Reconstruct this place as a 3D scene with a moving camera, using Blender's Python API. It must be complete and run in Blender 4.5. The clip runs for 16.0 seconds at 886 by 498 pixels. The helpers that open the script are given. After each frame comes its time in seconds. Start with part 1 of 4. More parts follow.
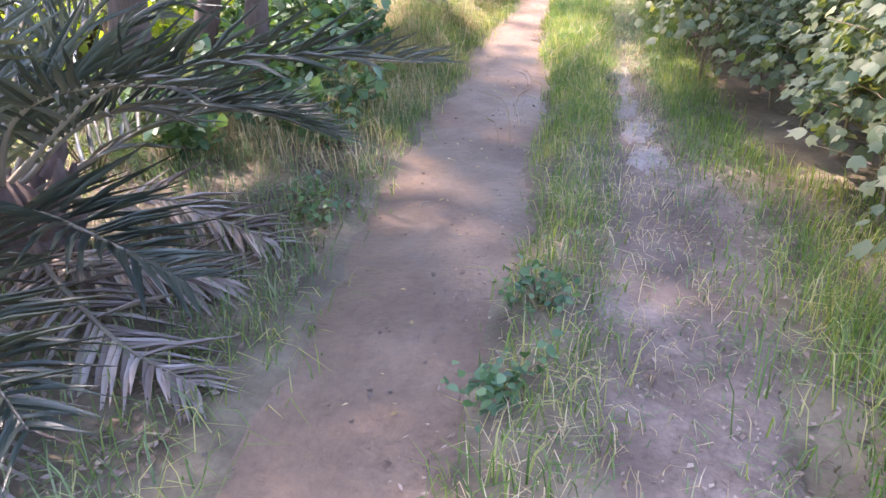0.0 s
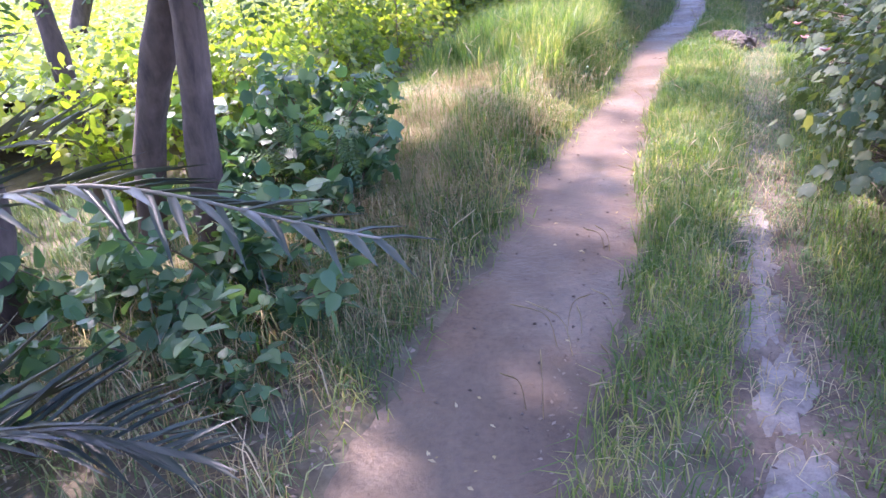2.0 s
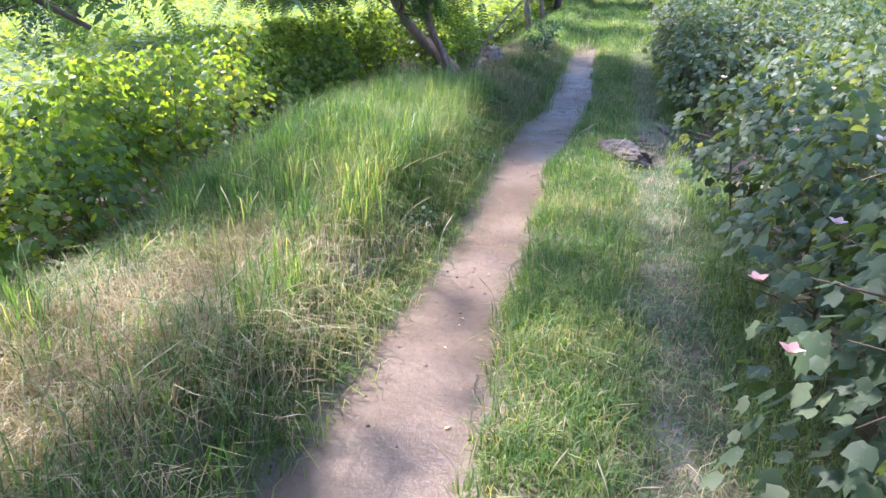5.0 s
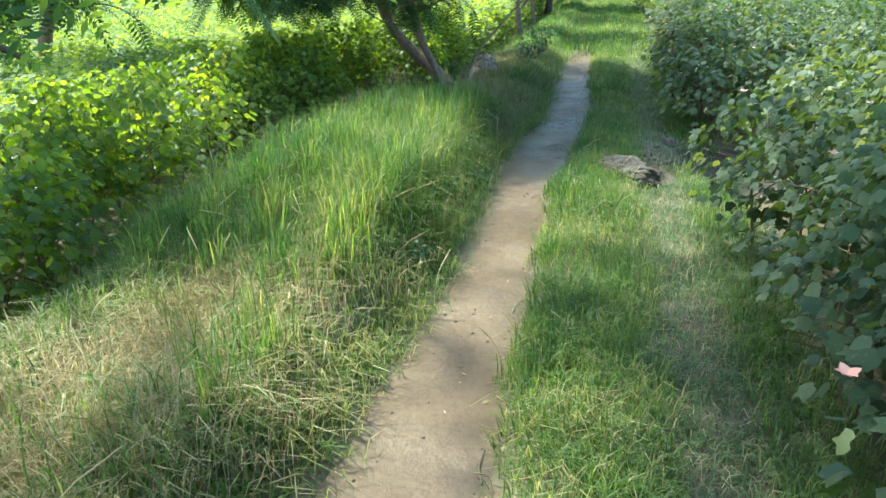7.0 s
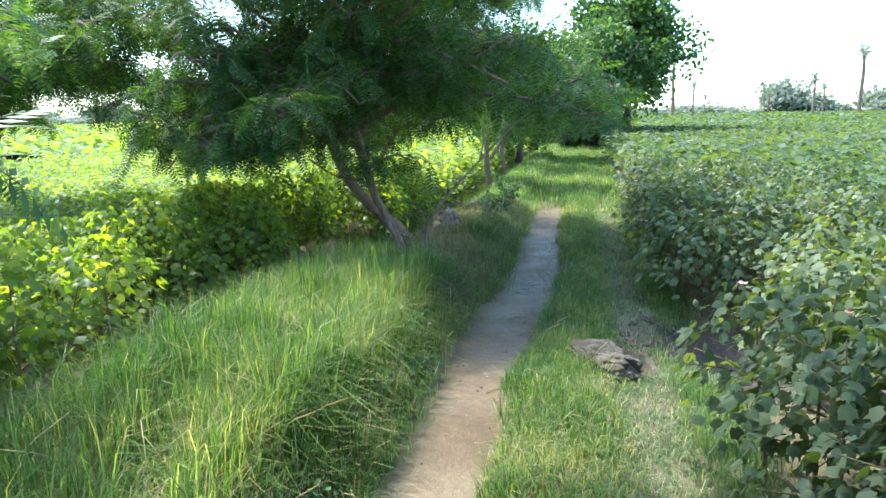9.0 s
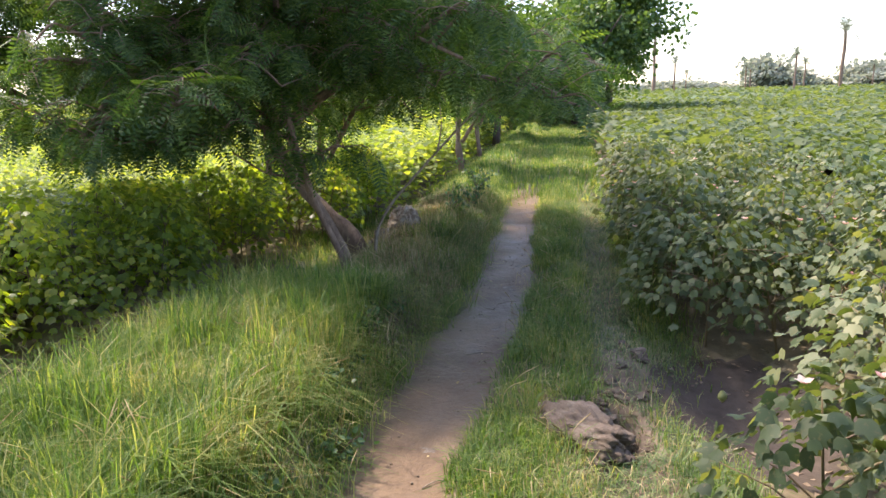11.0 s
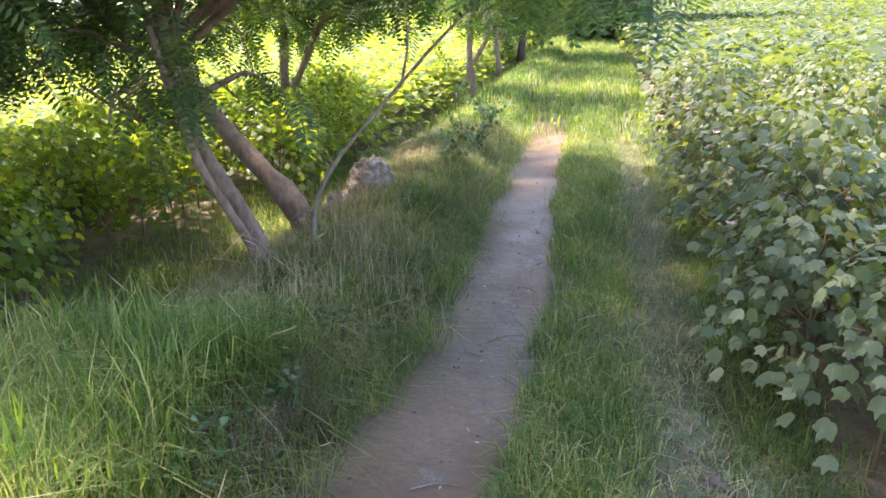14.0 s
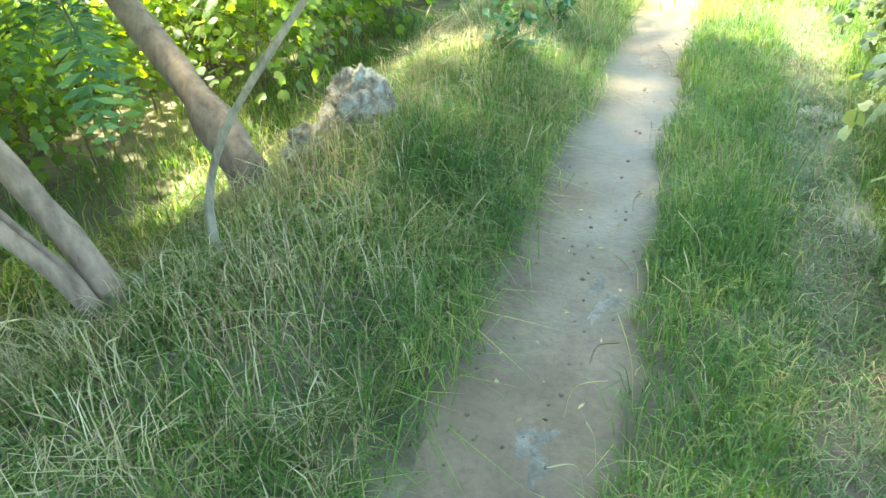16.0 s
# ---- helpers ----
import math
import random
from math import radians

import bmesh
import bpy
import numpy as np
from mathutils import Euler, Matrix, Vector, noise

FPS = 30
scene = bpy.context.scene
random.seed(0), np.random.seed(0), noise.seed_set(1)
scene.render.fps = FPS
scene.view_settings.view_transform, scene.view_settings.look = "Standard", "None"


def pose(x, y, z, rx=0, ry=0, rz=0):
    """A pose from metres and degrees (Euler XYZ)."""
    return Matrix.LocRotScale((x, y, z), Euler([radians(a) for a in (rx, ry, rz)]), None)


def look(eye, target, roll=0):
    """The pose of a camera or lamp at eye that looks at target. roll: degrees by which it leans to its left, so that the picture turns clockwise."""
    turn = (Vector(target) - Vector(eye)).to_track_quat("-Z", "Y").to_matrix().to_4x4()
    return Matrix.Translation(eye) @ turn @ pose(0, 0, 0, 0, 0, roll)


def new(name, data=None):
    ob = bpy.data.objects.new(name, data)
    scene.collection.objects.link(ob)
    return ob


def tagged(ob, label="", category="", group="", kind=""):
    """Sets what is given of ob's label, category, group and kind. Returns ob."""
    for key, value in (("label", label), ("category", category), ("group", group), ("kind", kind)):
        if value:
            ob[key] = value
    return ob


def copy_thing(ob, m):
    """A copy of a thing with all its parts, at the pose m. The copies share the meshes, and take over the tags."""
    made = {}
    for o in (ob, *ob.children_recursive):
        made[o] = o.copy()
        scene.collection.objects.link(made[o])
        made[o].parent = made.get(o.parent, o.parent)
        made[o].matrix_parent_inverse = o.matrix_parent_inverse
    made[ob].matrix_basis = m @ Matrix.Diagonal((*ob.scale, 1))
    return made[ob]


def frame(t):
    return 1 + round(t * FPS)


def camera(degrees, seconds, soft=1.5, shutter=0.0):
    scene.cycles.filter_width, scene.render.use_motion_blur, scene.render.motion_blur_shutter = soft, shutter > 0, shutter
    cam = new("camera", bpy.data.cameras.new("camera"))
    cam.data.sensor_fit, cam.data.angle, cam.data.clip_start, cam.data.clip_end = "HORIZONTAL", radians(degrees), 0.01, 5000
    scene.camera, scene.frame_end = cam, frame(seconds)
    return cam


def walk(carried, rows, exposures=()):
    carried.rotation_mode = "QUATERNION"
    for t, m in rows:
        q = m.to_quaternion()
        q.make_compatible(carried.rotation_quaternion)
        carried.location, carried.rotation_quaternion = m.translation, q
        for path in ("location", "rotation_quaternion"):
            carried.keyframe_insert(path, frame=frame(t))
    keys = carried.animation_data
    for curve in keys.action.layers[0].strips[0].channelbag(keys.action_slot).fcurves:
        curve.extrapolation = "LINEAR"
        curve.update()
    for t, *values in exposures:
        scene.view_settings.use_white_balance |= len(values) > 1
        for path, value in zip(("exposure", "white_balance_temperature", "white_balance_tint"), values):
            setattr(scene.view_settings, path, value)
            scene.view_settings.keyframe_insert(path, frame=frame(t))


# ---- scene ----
cam = camera(64.9, 16.0)
ROWS = [       # seconds, place, turn
    (0, 0.161, 0.103, 1.392, 62.48, 1.0, 11.67),
    (0.5, 0.174, 0.686, 1.49, 62.73, 0.91, 10.51),
    (1, 0.242, 1.18, 1.59, 60.2, 2.54, 18.81),
    (1.5, 0.218, 1.721, 1.578, 67.02, 1.56, 21.52),
    (2, 0.207, 2.247, 1.545, 65.43, 4.4, 21.21),
    (2.5, 0.234, 2.824, 1.629, 68.38, 1.02, 21.5),
    (3, 0.208, 3.291, 1.638, 70.71, 1.67, 17.5),
    (3.5, 0.154, 3.713, 1.649, 67.72, 2.45, 15.05),
    (4, 0.196, 4.166, 1.69, 67.76, 0.32, 14.26),
    (6.5, 0.009, 5.377, 1.737, 68.01, 1.81, 12.9),
    (7, 0.011, 5.373, 1.741, 68.32, 1.79, 12.9),
    (7.5, 0.024, 5.464, 1.74, 69.34, 0.93, 11.28),
    (8, 0.011, 5.658, 1.731, 70.31, 2.59, 7.15),
    (8.5, 0.017, 6.054, 1.793, 75.14, 2.08, 11.08),
    (9, 0.046, 6.484, 1.802, 79.51, 0.7, 11.25),
    (11.5, 0.141, 8.225, 1.864, 75.99, 1.44, 9.55),
    (12, 0.229, 8.622, 1.846, 73.41, 1.04, 13.45),
    (12.5, 0.206, 9.107, 1.848, 74.21, 1.01, 10.71),
    (13, 0.148, 9.634, 1.817, 74.3, 1.68, 13.1),
    (13.5, 0.132, 10.154, 1.82, 77.86, 0.05, 12.69),
    (14, 0.047, 10.542, 1.741, 71.17, 1.5, 11.96),
    (14.5, -0.006, 10.993, 1.616, 57.38, 3.98, 22.56),
    (15, -0.08, 11.79, 1.572, 55.41, 5.53, 18.27),
    (15.5, -0.07, 12.493, 1.6, 58.91, 4.63, 19.44),
    (16, -0.047, 13.151, 1.69, 57.46, 3.71, 21.21),
]
EXPOSURES = [
    (0.0, 3.2, 6500, 37), (0.5, 3.4, 6300, 38), (1.0, 3.55, 6200, 42), (1.5, 3.25, 5700, 44), (2.2, 2.85, 5700, 46), (3.0, 2.7, 5400, 47), (4.2, 2.55, 5200, 45), (6.3, 2.2, 5900, -10), (7.2, 2.15, 5800, -9), (8.1, 2.2, 5700, -11), (8.5, 2.3, 5700, -12), (9.2, 2.2, 5800, 4),
    (11.3, 2.0, 7000, 23), (12.0, 2.4, 7000, 21), (12.5, 2.6, 6700, 22), (13.0, 2.9, 6600, 24), (13.5, 3.3, 6500, 34), (14.0, 2.95, 6900, 26), (14.5, 3.4, 7300, 0), (15.0, 3.95, 7500, -6), (15.5, 4.1, 7300, -10), (16.0, 4.0, 7100, -13)]
walk(cam, [(t, pose(x, y, z, rx, ry, rz)) for t, x, y, z, rx, ry, rz in ROWS], EXPOSURES)

# ---- sky and sun ----
SUN_AZ, SUN_EL = -62.0, 57.0        # degrees: from +y towards +x, and above the horizon
world = bpy.data.worlds.new("sky")
scene.world = world
world.use_nodes = True
wn = world.node_tree.nodes
sky = wn.new("ShaderNodeTexSky")
sky.sky_type = 'NISHITA'
sky.sun_disc = False
sky.sun_elevation = radians(SUN_EL)
sky.sun_rotation = radians(SUN_AZ)
sky.dust_density = 1.2
sky.air_density = 1.0
world.node_tree.links.new(sky.outputs[0], wn["Background"].inputs[0])
wn["Background"].inputs[1].default_value = 0.15
sun = new("sun", bpy.data.lights.new("sun", 'SUN'))
sun.data.energy = 2.6
sun.data.angle = radians(3.0)
sun.data.color = (1.0, 0.92, 0.78)
to_sun = Vector((math.sin(radians(SUN_AZ)) * math.cos(radians(SUN_EL)), math.cos(radians(SUN_AZ)) * math.cos(radians(SUN_EL)), math.sin(radians(SUN_EL))))
sun.matrix_world = look(to_sun * 40, (0, 0, 0))

# ---- materials ----


def nodes_of(name):
    m = bpy.data.materials.new(name)
    m.use_nodes = True
    nt = m.node_tree
    return m, nt, nt.nodes["Principled BSDF"], nt.nodes["Material Output"]


def ramp(nt, src, stops):
    r = nt.nodes.new("ShaderNodeValToRGB")
    els = r.color_ramp.elements
    while len(els) < len(stops):
        els.new(0.5)
    for e, (p, c) in zip(els, stops):
        e.position, e.color = p, (*c, 1)
    nt.links.new(src, r.inputs[0])
    return r.outputs[0]


def mix(nt, fac, a, b, mode='MIX'):
    n = nt.nodes.new("ShaderNodeMix")
    n.data_type, n.blend_type = 'RGBA', mode
    for s, v in ((n.inputs[0], fac), (n.inputs[6], a), (n.inputs[7], b)):
        if isinstance(v, (int, float)):
            s.default_value = v
        elif isinstance(v, tuple):
            s.default_value = (*v, 1)
        else:
            nt.links.new(v, s)
    return n.outputs[2]


def tex_noise(nt, scale, detail=4.0, rough=0.6, local=False):
    c = nt.nodes.new("ShaderNodeTexCoord") if local else nt.nodes.new("ShaderNodeNewGeometry")
    n = nt.nodes.new("ShaderNodeTexNoise")
    n.inputs["Scale"].default_value, n.inputs["Detail"].default_value, n.inputs["Roughness"].default_value = scale, detail, rough
    nt.links.new(c.outputs["Object" if local else "Position"], n.inputs["Vector"])
    return n.outputs[0]


def bump(nt, src, strength, dist, bsdf):
    b = nt.nodes.new("ShaderNodeBump")
    b.inputs["Strength"].default_value, b.inputs["Distance"].default_value = strength, dist
    nt.links.new(src, b.inputs["Height"])
    nt.links.new(b.outputs[0], bsdf.inputs["Normal"])


def leaf_material(name, stops, trans=0.35, rough=0.5, glow=(1.5, 1.45, 0.5), spot=0.0, patch=1.2, spec=0.4):
    """Thin leaf: colour by each leaf and by broad patches, some light passing through."""
    m, nt, b, out = nodes_of(name)
    g = nt.nodes.new("ShaderNodeNewGeometry")
    add = nt.nodes.new("ShaderNodeMath")
    add.operation = 'MULTIPLY_ADD'
    nt.links.new(tex_noise(nt, patch, 3), add.inputs[0])
    add.inputs[1].default_value = 1.3
    sub = nt.nodes.new("ShaderNodeMath")
    sub.operation = 'MULTIPLY_ADD'
    nt.links.new(g.outputs["Random Per Island"], sub.inputs[0])
    sub.inputs[1].default_value, sub.inputs[2].default_value = 0.75, -0.5
    nt.links.new(sub.outputs[0], add.inputs[2])
    col = ramp(nt, add.outputs[0], stops)
    if spot:
        s = ramp(nt, tex_noise(nt, 55, 3), [(0.58, (0, 0, 0)), (0.68, (1, 1, 1))])
        fac = nt.nodes.new("ShaderNodeMath")
        fac.operation = 'MULTIPLY'
        nt.links.new(s, fac.inputs[0])
        fac.inputs[1].default_value = spot
        col = mix(nt, fac.outputs[0], col, (0.24, 0.2, 0.11))
    nt.links.new(col, b.inputs["Base Color"])
    b.inputs["Roughness"].default_value = rough
    b.inputs["Specular IOR Level"].default_value = spec
    t = nt.nodes.new("ShaderNodeBsdfTranslucent")
    nt.links.new(mix(nt, 1.0, col, glow, 'MULTIPLY'), t.inputs[0])
    ms = nt.nodes.new("ShaderNodeMixShader")
    ms.inputs[0].default_value = trans
    nt.links.new(b.outputs[0], ms.inputs[1])
    nt.links.new(t.outputs[0], ms.inputs[2])
    nt.links.new(ms.outputs[0], out.inputs[0])
    return m


def earth_material(name, stops, rough=(0.75, 0.95), scale=3.0, fine=60.0, strength=0.5, dist=0.012, grit=0.25):
    m, nt, b, out = nodes_of(name)
    big = tex_noise(nt, scale, 6)
    col = ramp(nt, big, stops)
    speck = ramp(nt, tex_noise(nt, fine, 5, 0.7), [(0.3, (0.55, 0.52, 0.5)), (0.5, (1, 1, 1)), (0.72, (1.35, 1.32, 1.28))])
    col = mix(nt, grit * 2, col, mix(nt, 1.0, col, speck, 'MULTIPLY'))
    nt.links.new(col, b.inputs["Base Color"])
    mr = nt.nodes.new("ShaderNodeMapRange")
    nt.links.new(tex_noise(nt, scale * 0.6, 4), mr.inputs[0])
    mr.inputs[1].default_value, mr.inputs[2].default_value = 0.38, 0.6
    mr.inputs[3].default_value, mr.inputs[4].default_value = rough
    nt.links.new(mr.outputs[0], b.inputs["Roughness"])
    bump(nt, tex_noise(nt, fine * 0.45, 8, 0.68), strength, dist, b)
    return m


def bark_material(name, a, c, scale=7.0):
    m, nt, b, out = nodes_of(name)
    tc = nt.nodes.new("ShaderNodeTexCoord")
    mp = nt.nodes.new("ShaderNodeMapping")
    mp.inputs["Scale"].default_value = (3.2, 3.2, 0.7)
    nt.links.new(tc.outputs["Object"], mp.inputs[0])
    n = nt.nodes.new("ShaderNodeTexNoise")
    n.inputs["Scale"].default_value, n.inputs["Detail"].default_value, n.inputs["Roughness"].default_value = scale, 8, 0.7
    nt.links.new(mp.outputs[0], n.inputs["Vector"])
    col = ramp(nt, n.outputs[0], [(0.3, a), (0.7, c)])
    pale = ramp(nt, tex_noise(nt, 5, 4), [(0.5, (0, 0, 0)), (0.7, (0.5, 0.5, 0.5))])
    col = mix(nt, pale, col, tuple(min(1, v * 1.5) for v in c))
    nt.links.new(col, b.inputs["Base Color"])
    b.inputs["Roughness"].default_value = 0.85
    bump(nt, n.outputs[0], 0.7, 0.012, b)
    return m


M_SOIL = earth_material("soil_with_litter", [(0.3, (0.07, 0.055, 0.03)), (0.5, (0.13, 0.105, 0.06)), (0.7, (0.2, 0.165, 0.1))], scale=4, fine=45, strength=0.8)
M_PATH = earth_material("trodden_silt", [(0.3, (0.098, 0.062, 0.035)), (0.52, (0.145, 0.096, 0.056)), (0.72, (0.21, 0.148, 0.094))], rough=(0.3, 0.75), scale=1.4, fine=34, strength=0.6, dist=0.02, grit=0.3)
M_RUT = earth_material("dry_sandy_silt", [(0.32, (0.09, 0.064, 0.042)), (0.52, (0.155, 0.115, 0.08)), (0.7, (0.27, 0.215, 0.165))], scale=2.4, fine=40, strength=0.8, dist=0.02, grit=0.35)
M_SAND = earth_material("pale_sand", [(0.3, (0.16, 0.13, 0.1)), (0.62, (0.3, 0.26, 0.215))], scale=8, fine=60, strength=0.8, dist=0.015)
M_CRUST = earth_material("dry_silt_crust", [(0.3, (0.11, 0.085, 0.064)), (0.5, (0.16, 0.13, 0.1)), (0.72, (0.27, 0.23, 0.19))], rough=(0.5, 0.85), scale=12, fine=70, strength=0.9, dist=0.015, grit=0.4)
M_CLOD = earth_material("dried_clay", [(0.3, (0.095, 0.07, 0.05)), (0.55, (0.15, 0.115, 0.085)), (0.78, (0.24, 0.195, 0.15))], scale=9, fine=70, strength=0.9, dist=0.015)
M_PALECLOD = earth_material("crumbling_pale_clay", [(0.3, (0.11, 0.08, 0.055)), (0.5, (0.29, 0.24, 0.19)), (0.72, (0.46, 0.41, 0.35))], scale=14, fine=60, strength=1.0, dist=0.03, grit=0.4)
M_MUD = earth_material("shade_darkened_mud", [(0.3, (0.04, 0.029, 0.021)), (0.6, (0.07, 0.053, 0.04))], rough=(0.6, 0.9), scale=5, fine=30, strength=0.5)
M_DAMP = earth_material("damp_crinkled_mud", [(0.3, (0.09, 0.068, 0.05)), (0.6, (0.13, 0.1, 0.078))], rough=(0.18, 0.4), scale=7, fine=60, strength=1.0, dist=0.02)
M_GRASS = leaf_material("green_grass", [(0.1, (0.05, 0.108, 0.026)), (0.45, (0.105, 0.19, 0.044)), (0.72, (0.19, 0.255, 0.066)), (0.93, (0.42, 0.38, 0.18))], 0.5, 0.5, (1.45, 1.5, 0.6), patch=1.6)
M_MAT = leaf_material("creeping_grass", [(0.15, (0.07, 0.13, 0.05)), (0.5, (0.13, 0.21, 0.08)), (0.75, (0.22, 0.27, 0.13)), (0.95, (0.36, 0.32, 0.2))], 0.4, 0.55, (1.3, 1.35, 0.7), patch=2.2)
M_STRAW = leaf_material("dry_grass", [(0.1, (0.22, 0.17, 0.08)), (0.5, (0.42, 0.34, 0.18)), (0.9, (0.62, 0.53, 0.33))], 0.4, 0.6, (1.2, 1.1, 0.8), patch=2.0)
M_LITTER = leaf_material("dead_leaves", [(0.1, (0.09, 0.06, 0.04)), (0.5, (0.19, 0.135, 0.09)), (0.9, (0.33, 0.26, 0.19))], 0.1, 0.7, (1, 1, 1), patch=3.0)
M_COTTON = leaf_material("dusty_cotton_leaf", [(0.1, (0.045, 0.072, 0.034)), (0.45, (0.075, 0.112, 0.052)), (0.78, (0.12, 0.155, 0.078)), (0.98, (0.22, 0.235, 0.13))], 0.36, 0.55, (1.95, 1.85, 0.45), spot=0.45, patch=1.0, spec=0.35)
# Cotton leaf of the left field: sunlight put into a lighter, yellower colour.
M_CROP = leaf_material("sunlit_crop_leaf", [(0.1, (0.065, 0.115, 0.03)), (0.45, (0.115, 0.185, 0.045)), (0.75, (0.185, 0.25, 0.06)), (0.97, (0.33, 0.35, 0.11))], 0.6, 0.45, (2.6, 2.35, 0.33), spot=0.3, patch=1.0, spec=0.5)
# The same for the mass of that field, with distance haze added in.
M_CROP_FAR = leaf_material("sunlit_hazy_crop_leaf", [(0.1, (0.11, 0.17, 0.05)), (0.5, (0.19, 0.26, 0.075)), (0.9, (0.29, 0.34, 0.12))], 0.5, 0.6, (2.0, 1.85, 0.45), patch=0.35, spec=0.3)
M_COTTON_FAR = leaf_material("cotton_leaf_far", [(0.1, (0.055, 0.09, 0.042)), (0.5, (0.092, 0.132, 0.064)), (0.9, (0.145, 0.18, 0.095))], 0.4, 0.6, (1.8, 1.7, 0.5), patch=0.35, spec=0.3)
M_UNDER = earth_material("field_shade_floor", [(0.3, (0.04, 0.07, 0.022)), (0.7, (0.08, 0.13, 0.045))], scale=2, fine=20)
M_STEM = leaf_material("cotton_stem", [(0.2, (0.09, 0.06, 0.03)), (0.8, (0.17, 0.13, 0.06))], 0.0, 0.6)
M_BOLL = leaf_material("cotton_boll", [(0.2, (0.1, 0.15, 0.05)), (0.8, (0.22, 0.22, 0.09))], 0.1, 0.5)
M_FLOWER = leaf_material("faded_pink_flower", [(0.2, (0.55, 0.25, 0.22)), (0.8, (0.75, 0.6, 0.5))], 0.3, 0.6, (1, 0.9, 0.8))
M_FEATHER = leaf_material("feathery_leaf", [(0.1, (0.032, 0.075, 0.03)), (0.5, (0.058, 0.118, 0.042)), (0.9, (0.12, 0.19, 0.06))], 0.42, 0.5, (1.9, 1.8, 0.45), patch=0.8, spec=0.3)
M_SHRUB = leaf_material("dark_shrub_leaf", [(0.1, (0.035, 0.085, 0.04)), (0.5, (0.065, 0.14, 0.06)), (0.9, (0.13, 0.21, 0.09))], 0.3, 0.45, (1.5, 1.6, 0.5), patch=2.0, spec=0.4)
M_PALM = leaf_material("palm_leaflet", [(0.1, (0.028, 0.042, 0.03)), (0.5, (0.055, 0.073, 0.052)), (0.9, (0.12, 0.135, 0.1))], 0.12, 0.4, (1.2, 1.2, 0.6), patch=2.5, spec=0.5)
M_RACHIS = leaf_material("palm_rib", [(0.2, (0.13, 0.12, 0.08)), (0.8, (0.25, 0.22, 0.16))], 0.0, 0.5)
M_DEADPALM = leaf_material("dead_palm_leaf", [(0.1, (0.13, 0.1, 0.08)), (0.5, (0.26, 0.215, 0.175)), (0.9, (0.42, 0.37, 0.31))], 0.1, 0.6, (1, 1, 1), patch=3)
# Far trees and palm fronds: distance haze is mixed into this pale grey-green.
M_FARTREE = leaf_material("haze_pale_foliage", [(0.1, (0.15, 0.18, 0.15)), (0.5, (0.21, 0.24, 0.2)), (0.9, (0.28, 0.3, 0.26))], 0.4, 0.8, (1.4, 1.4, 1.1), patch=0.1, spec=0.1)
M_BARK = bark_material("grey_brown_bark", (0.095, 0.06, 0.042), (0.27, 0.185, 0.13))
M_BARKDARK = bark_material("dark_bark", (0.045, 0.03, 0.025), (0.13, 0.09, 0.07))
M_STICK = bark_material("bare_grey_stick", (0.12, 0.09, 0.06), (0.3, 0.25, 0.19), 14)

# ---- mesh helpers ----
rng = np.random.default_rng(7)


def fast_mesh(name, verts, tris, mat, smooth=False):
    """A mesh from arrays of points and of triangles."""
    me = bpy.data.meshes.new(name)
    verts = np.ascontiguousarray(verts, dtype=np.float32)
    tris = np.ascontiguousarray(tris, dtype=np.int32)
    me.vertices.add(len(verts))
    me.vertices.foreach_set("co", verts.ravel())
    me.loops.add(tris.size)
    me.loops.foreach_set("vertex_index", tris.ravel())
    me.polygons.add(len(tris))
    me.polygons.foreach_set("loop_start", np.arange(0, tris.size, 3, dtype=np.int32))
    me.polygons.foreach_set("loop_total", np.full(len(tris), 3, dtype=np.int32))
    if smooth:
        me.polygons.foreach_set("use_smooth", np.ones(len(tris), dtype=bool))
    me.update(calc_edges=True)
    me.validate()
    me.materials.append(mat)
    return me


def part(name, me, parent, label=""):
    ob = new(name, me)
    ob.parent = parent
    return tagged(ob, label)


def thing(name, label, category, m=None, group="", kind=""):
    ob = new(name)
    ob.empty_display_size = 0.1
    if m is not None:
        ob.matrix_world = m
    return tagged(ob, label, category, group, kind)


def unit(v):
    return v / np.maximum(np.linalg.norm(v, axis=-1, keepdims=True), 1e-9)


def stamp(shape_v, shape_t, place, along, normal, size, width=None):
    """Copies of one flat leaf shape (x across, y along, z up) at places, as arrays."""
    n = len(place)
    y = unit(along)
    x = unit(np.cross(y, normal))
    z = np.cross(x, y)
    size = np.broadcast_to(np.asarray(size, float), (n,))
    width = size if width is None else np.broadcast_to(np.asarray(width, float), (n,))
    v = (place[:, None, :] + shape_v[None, :, 0, None] * (x * width[:, None])[:, None, :]
         + shape_v[None, :, 1, None] * (y * size[:, None])[:, None, :] + shape_v[None, :, 2, None] * (z * size[:, None])[:, None, :])
    t = shape_t[None] + (np.arange(n) * len(shape_v))[:, None, None]
    return v.reshape(-1, 3), t.reshape(-1, 3)


def merge(pieces):
    vs, ts, k = [], [], 0
    for v, t in pieces:
        vs.append(v)
        ts.append(t + k)
        k += len(v)
    return np.concatenate(vs), np.concatenate(ts)


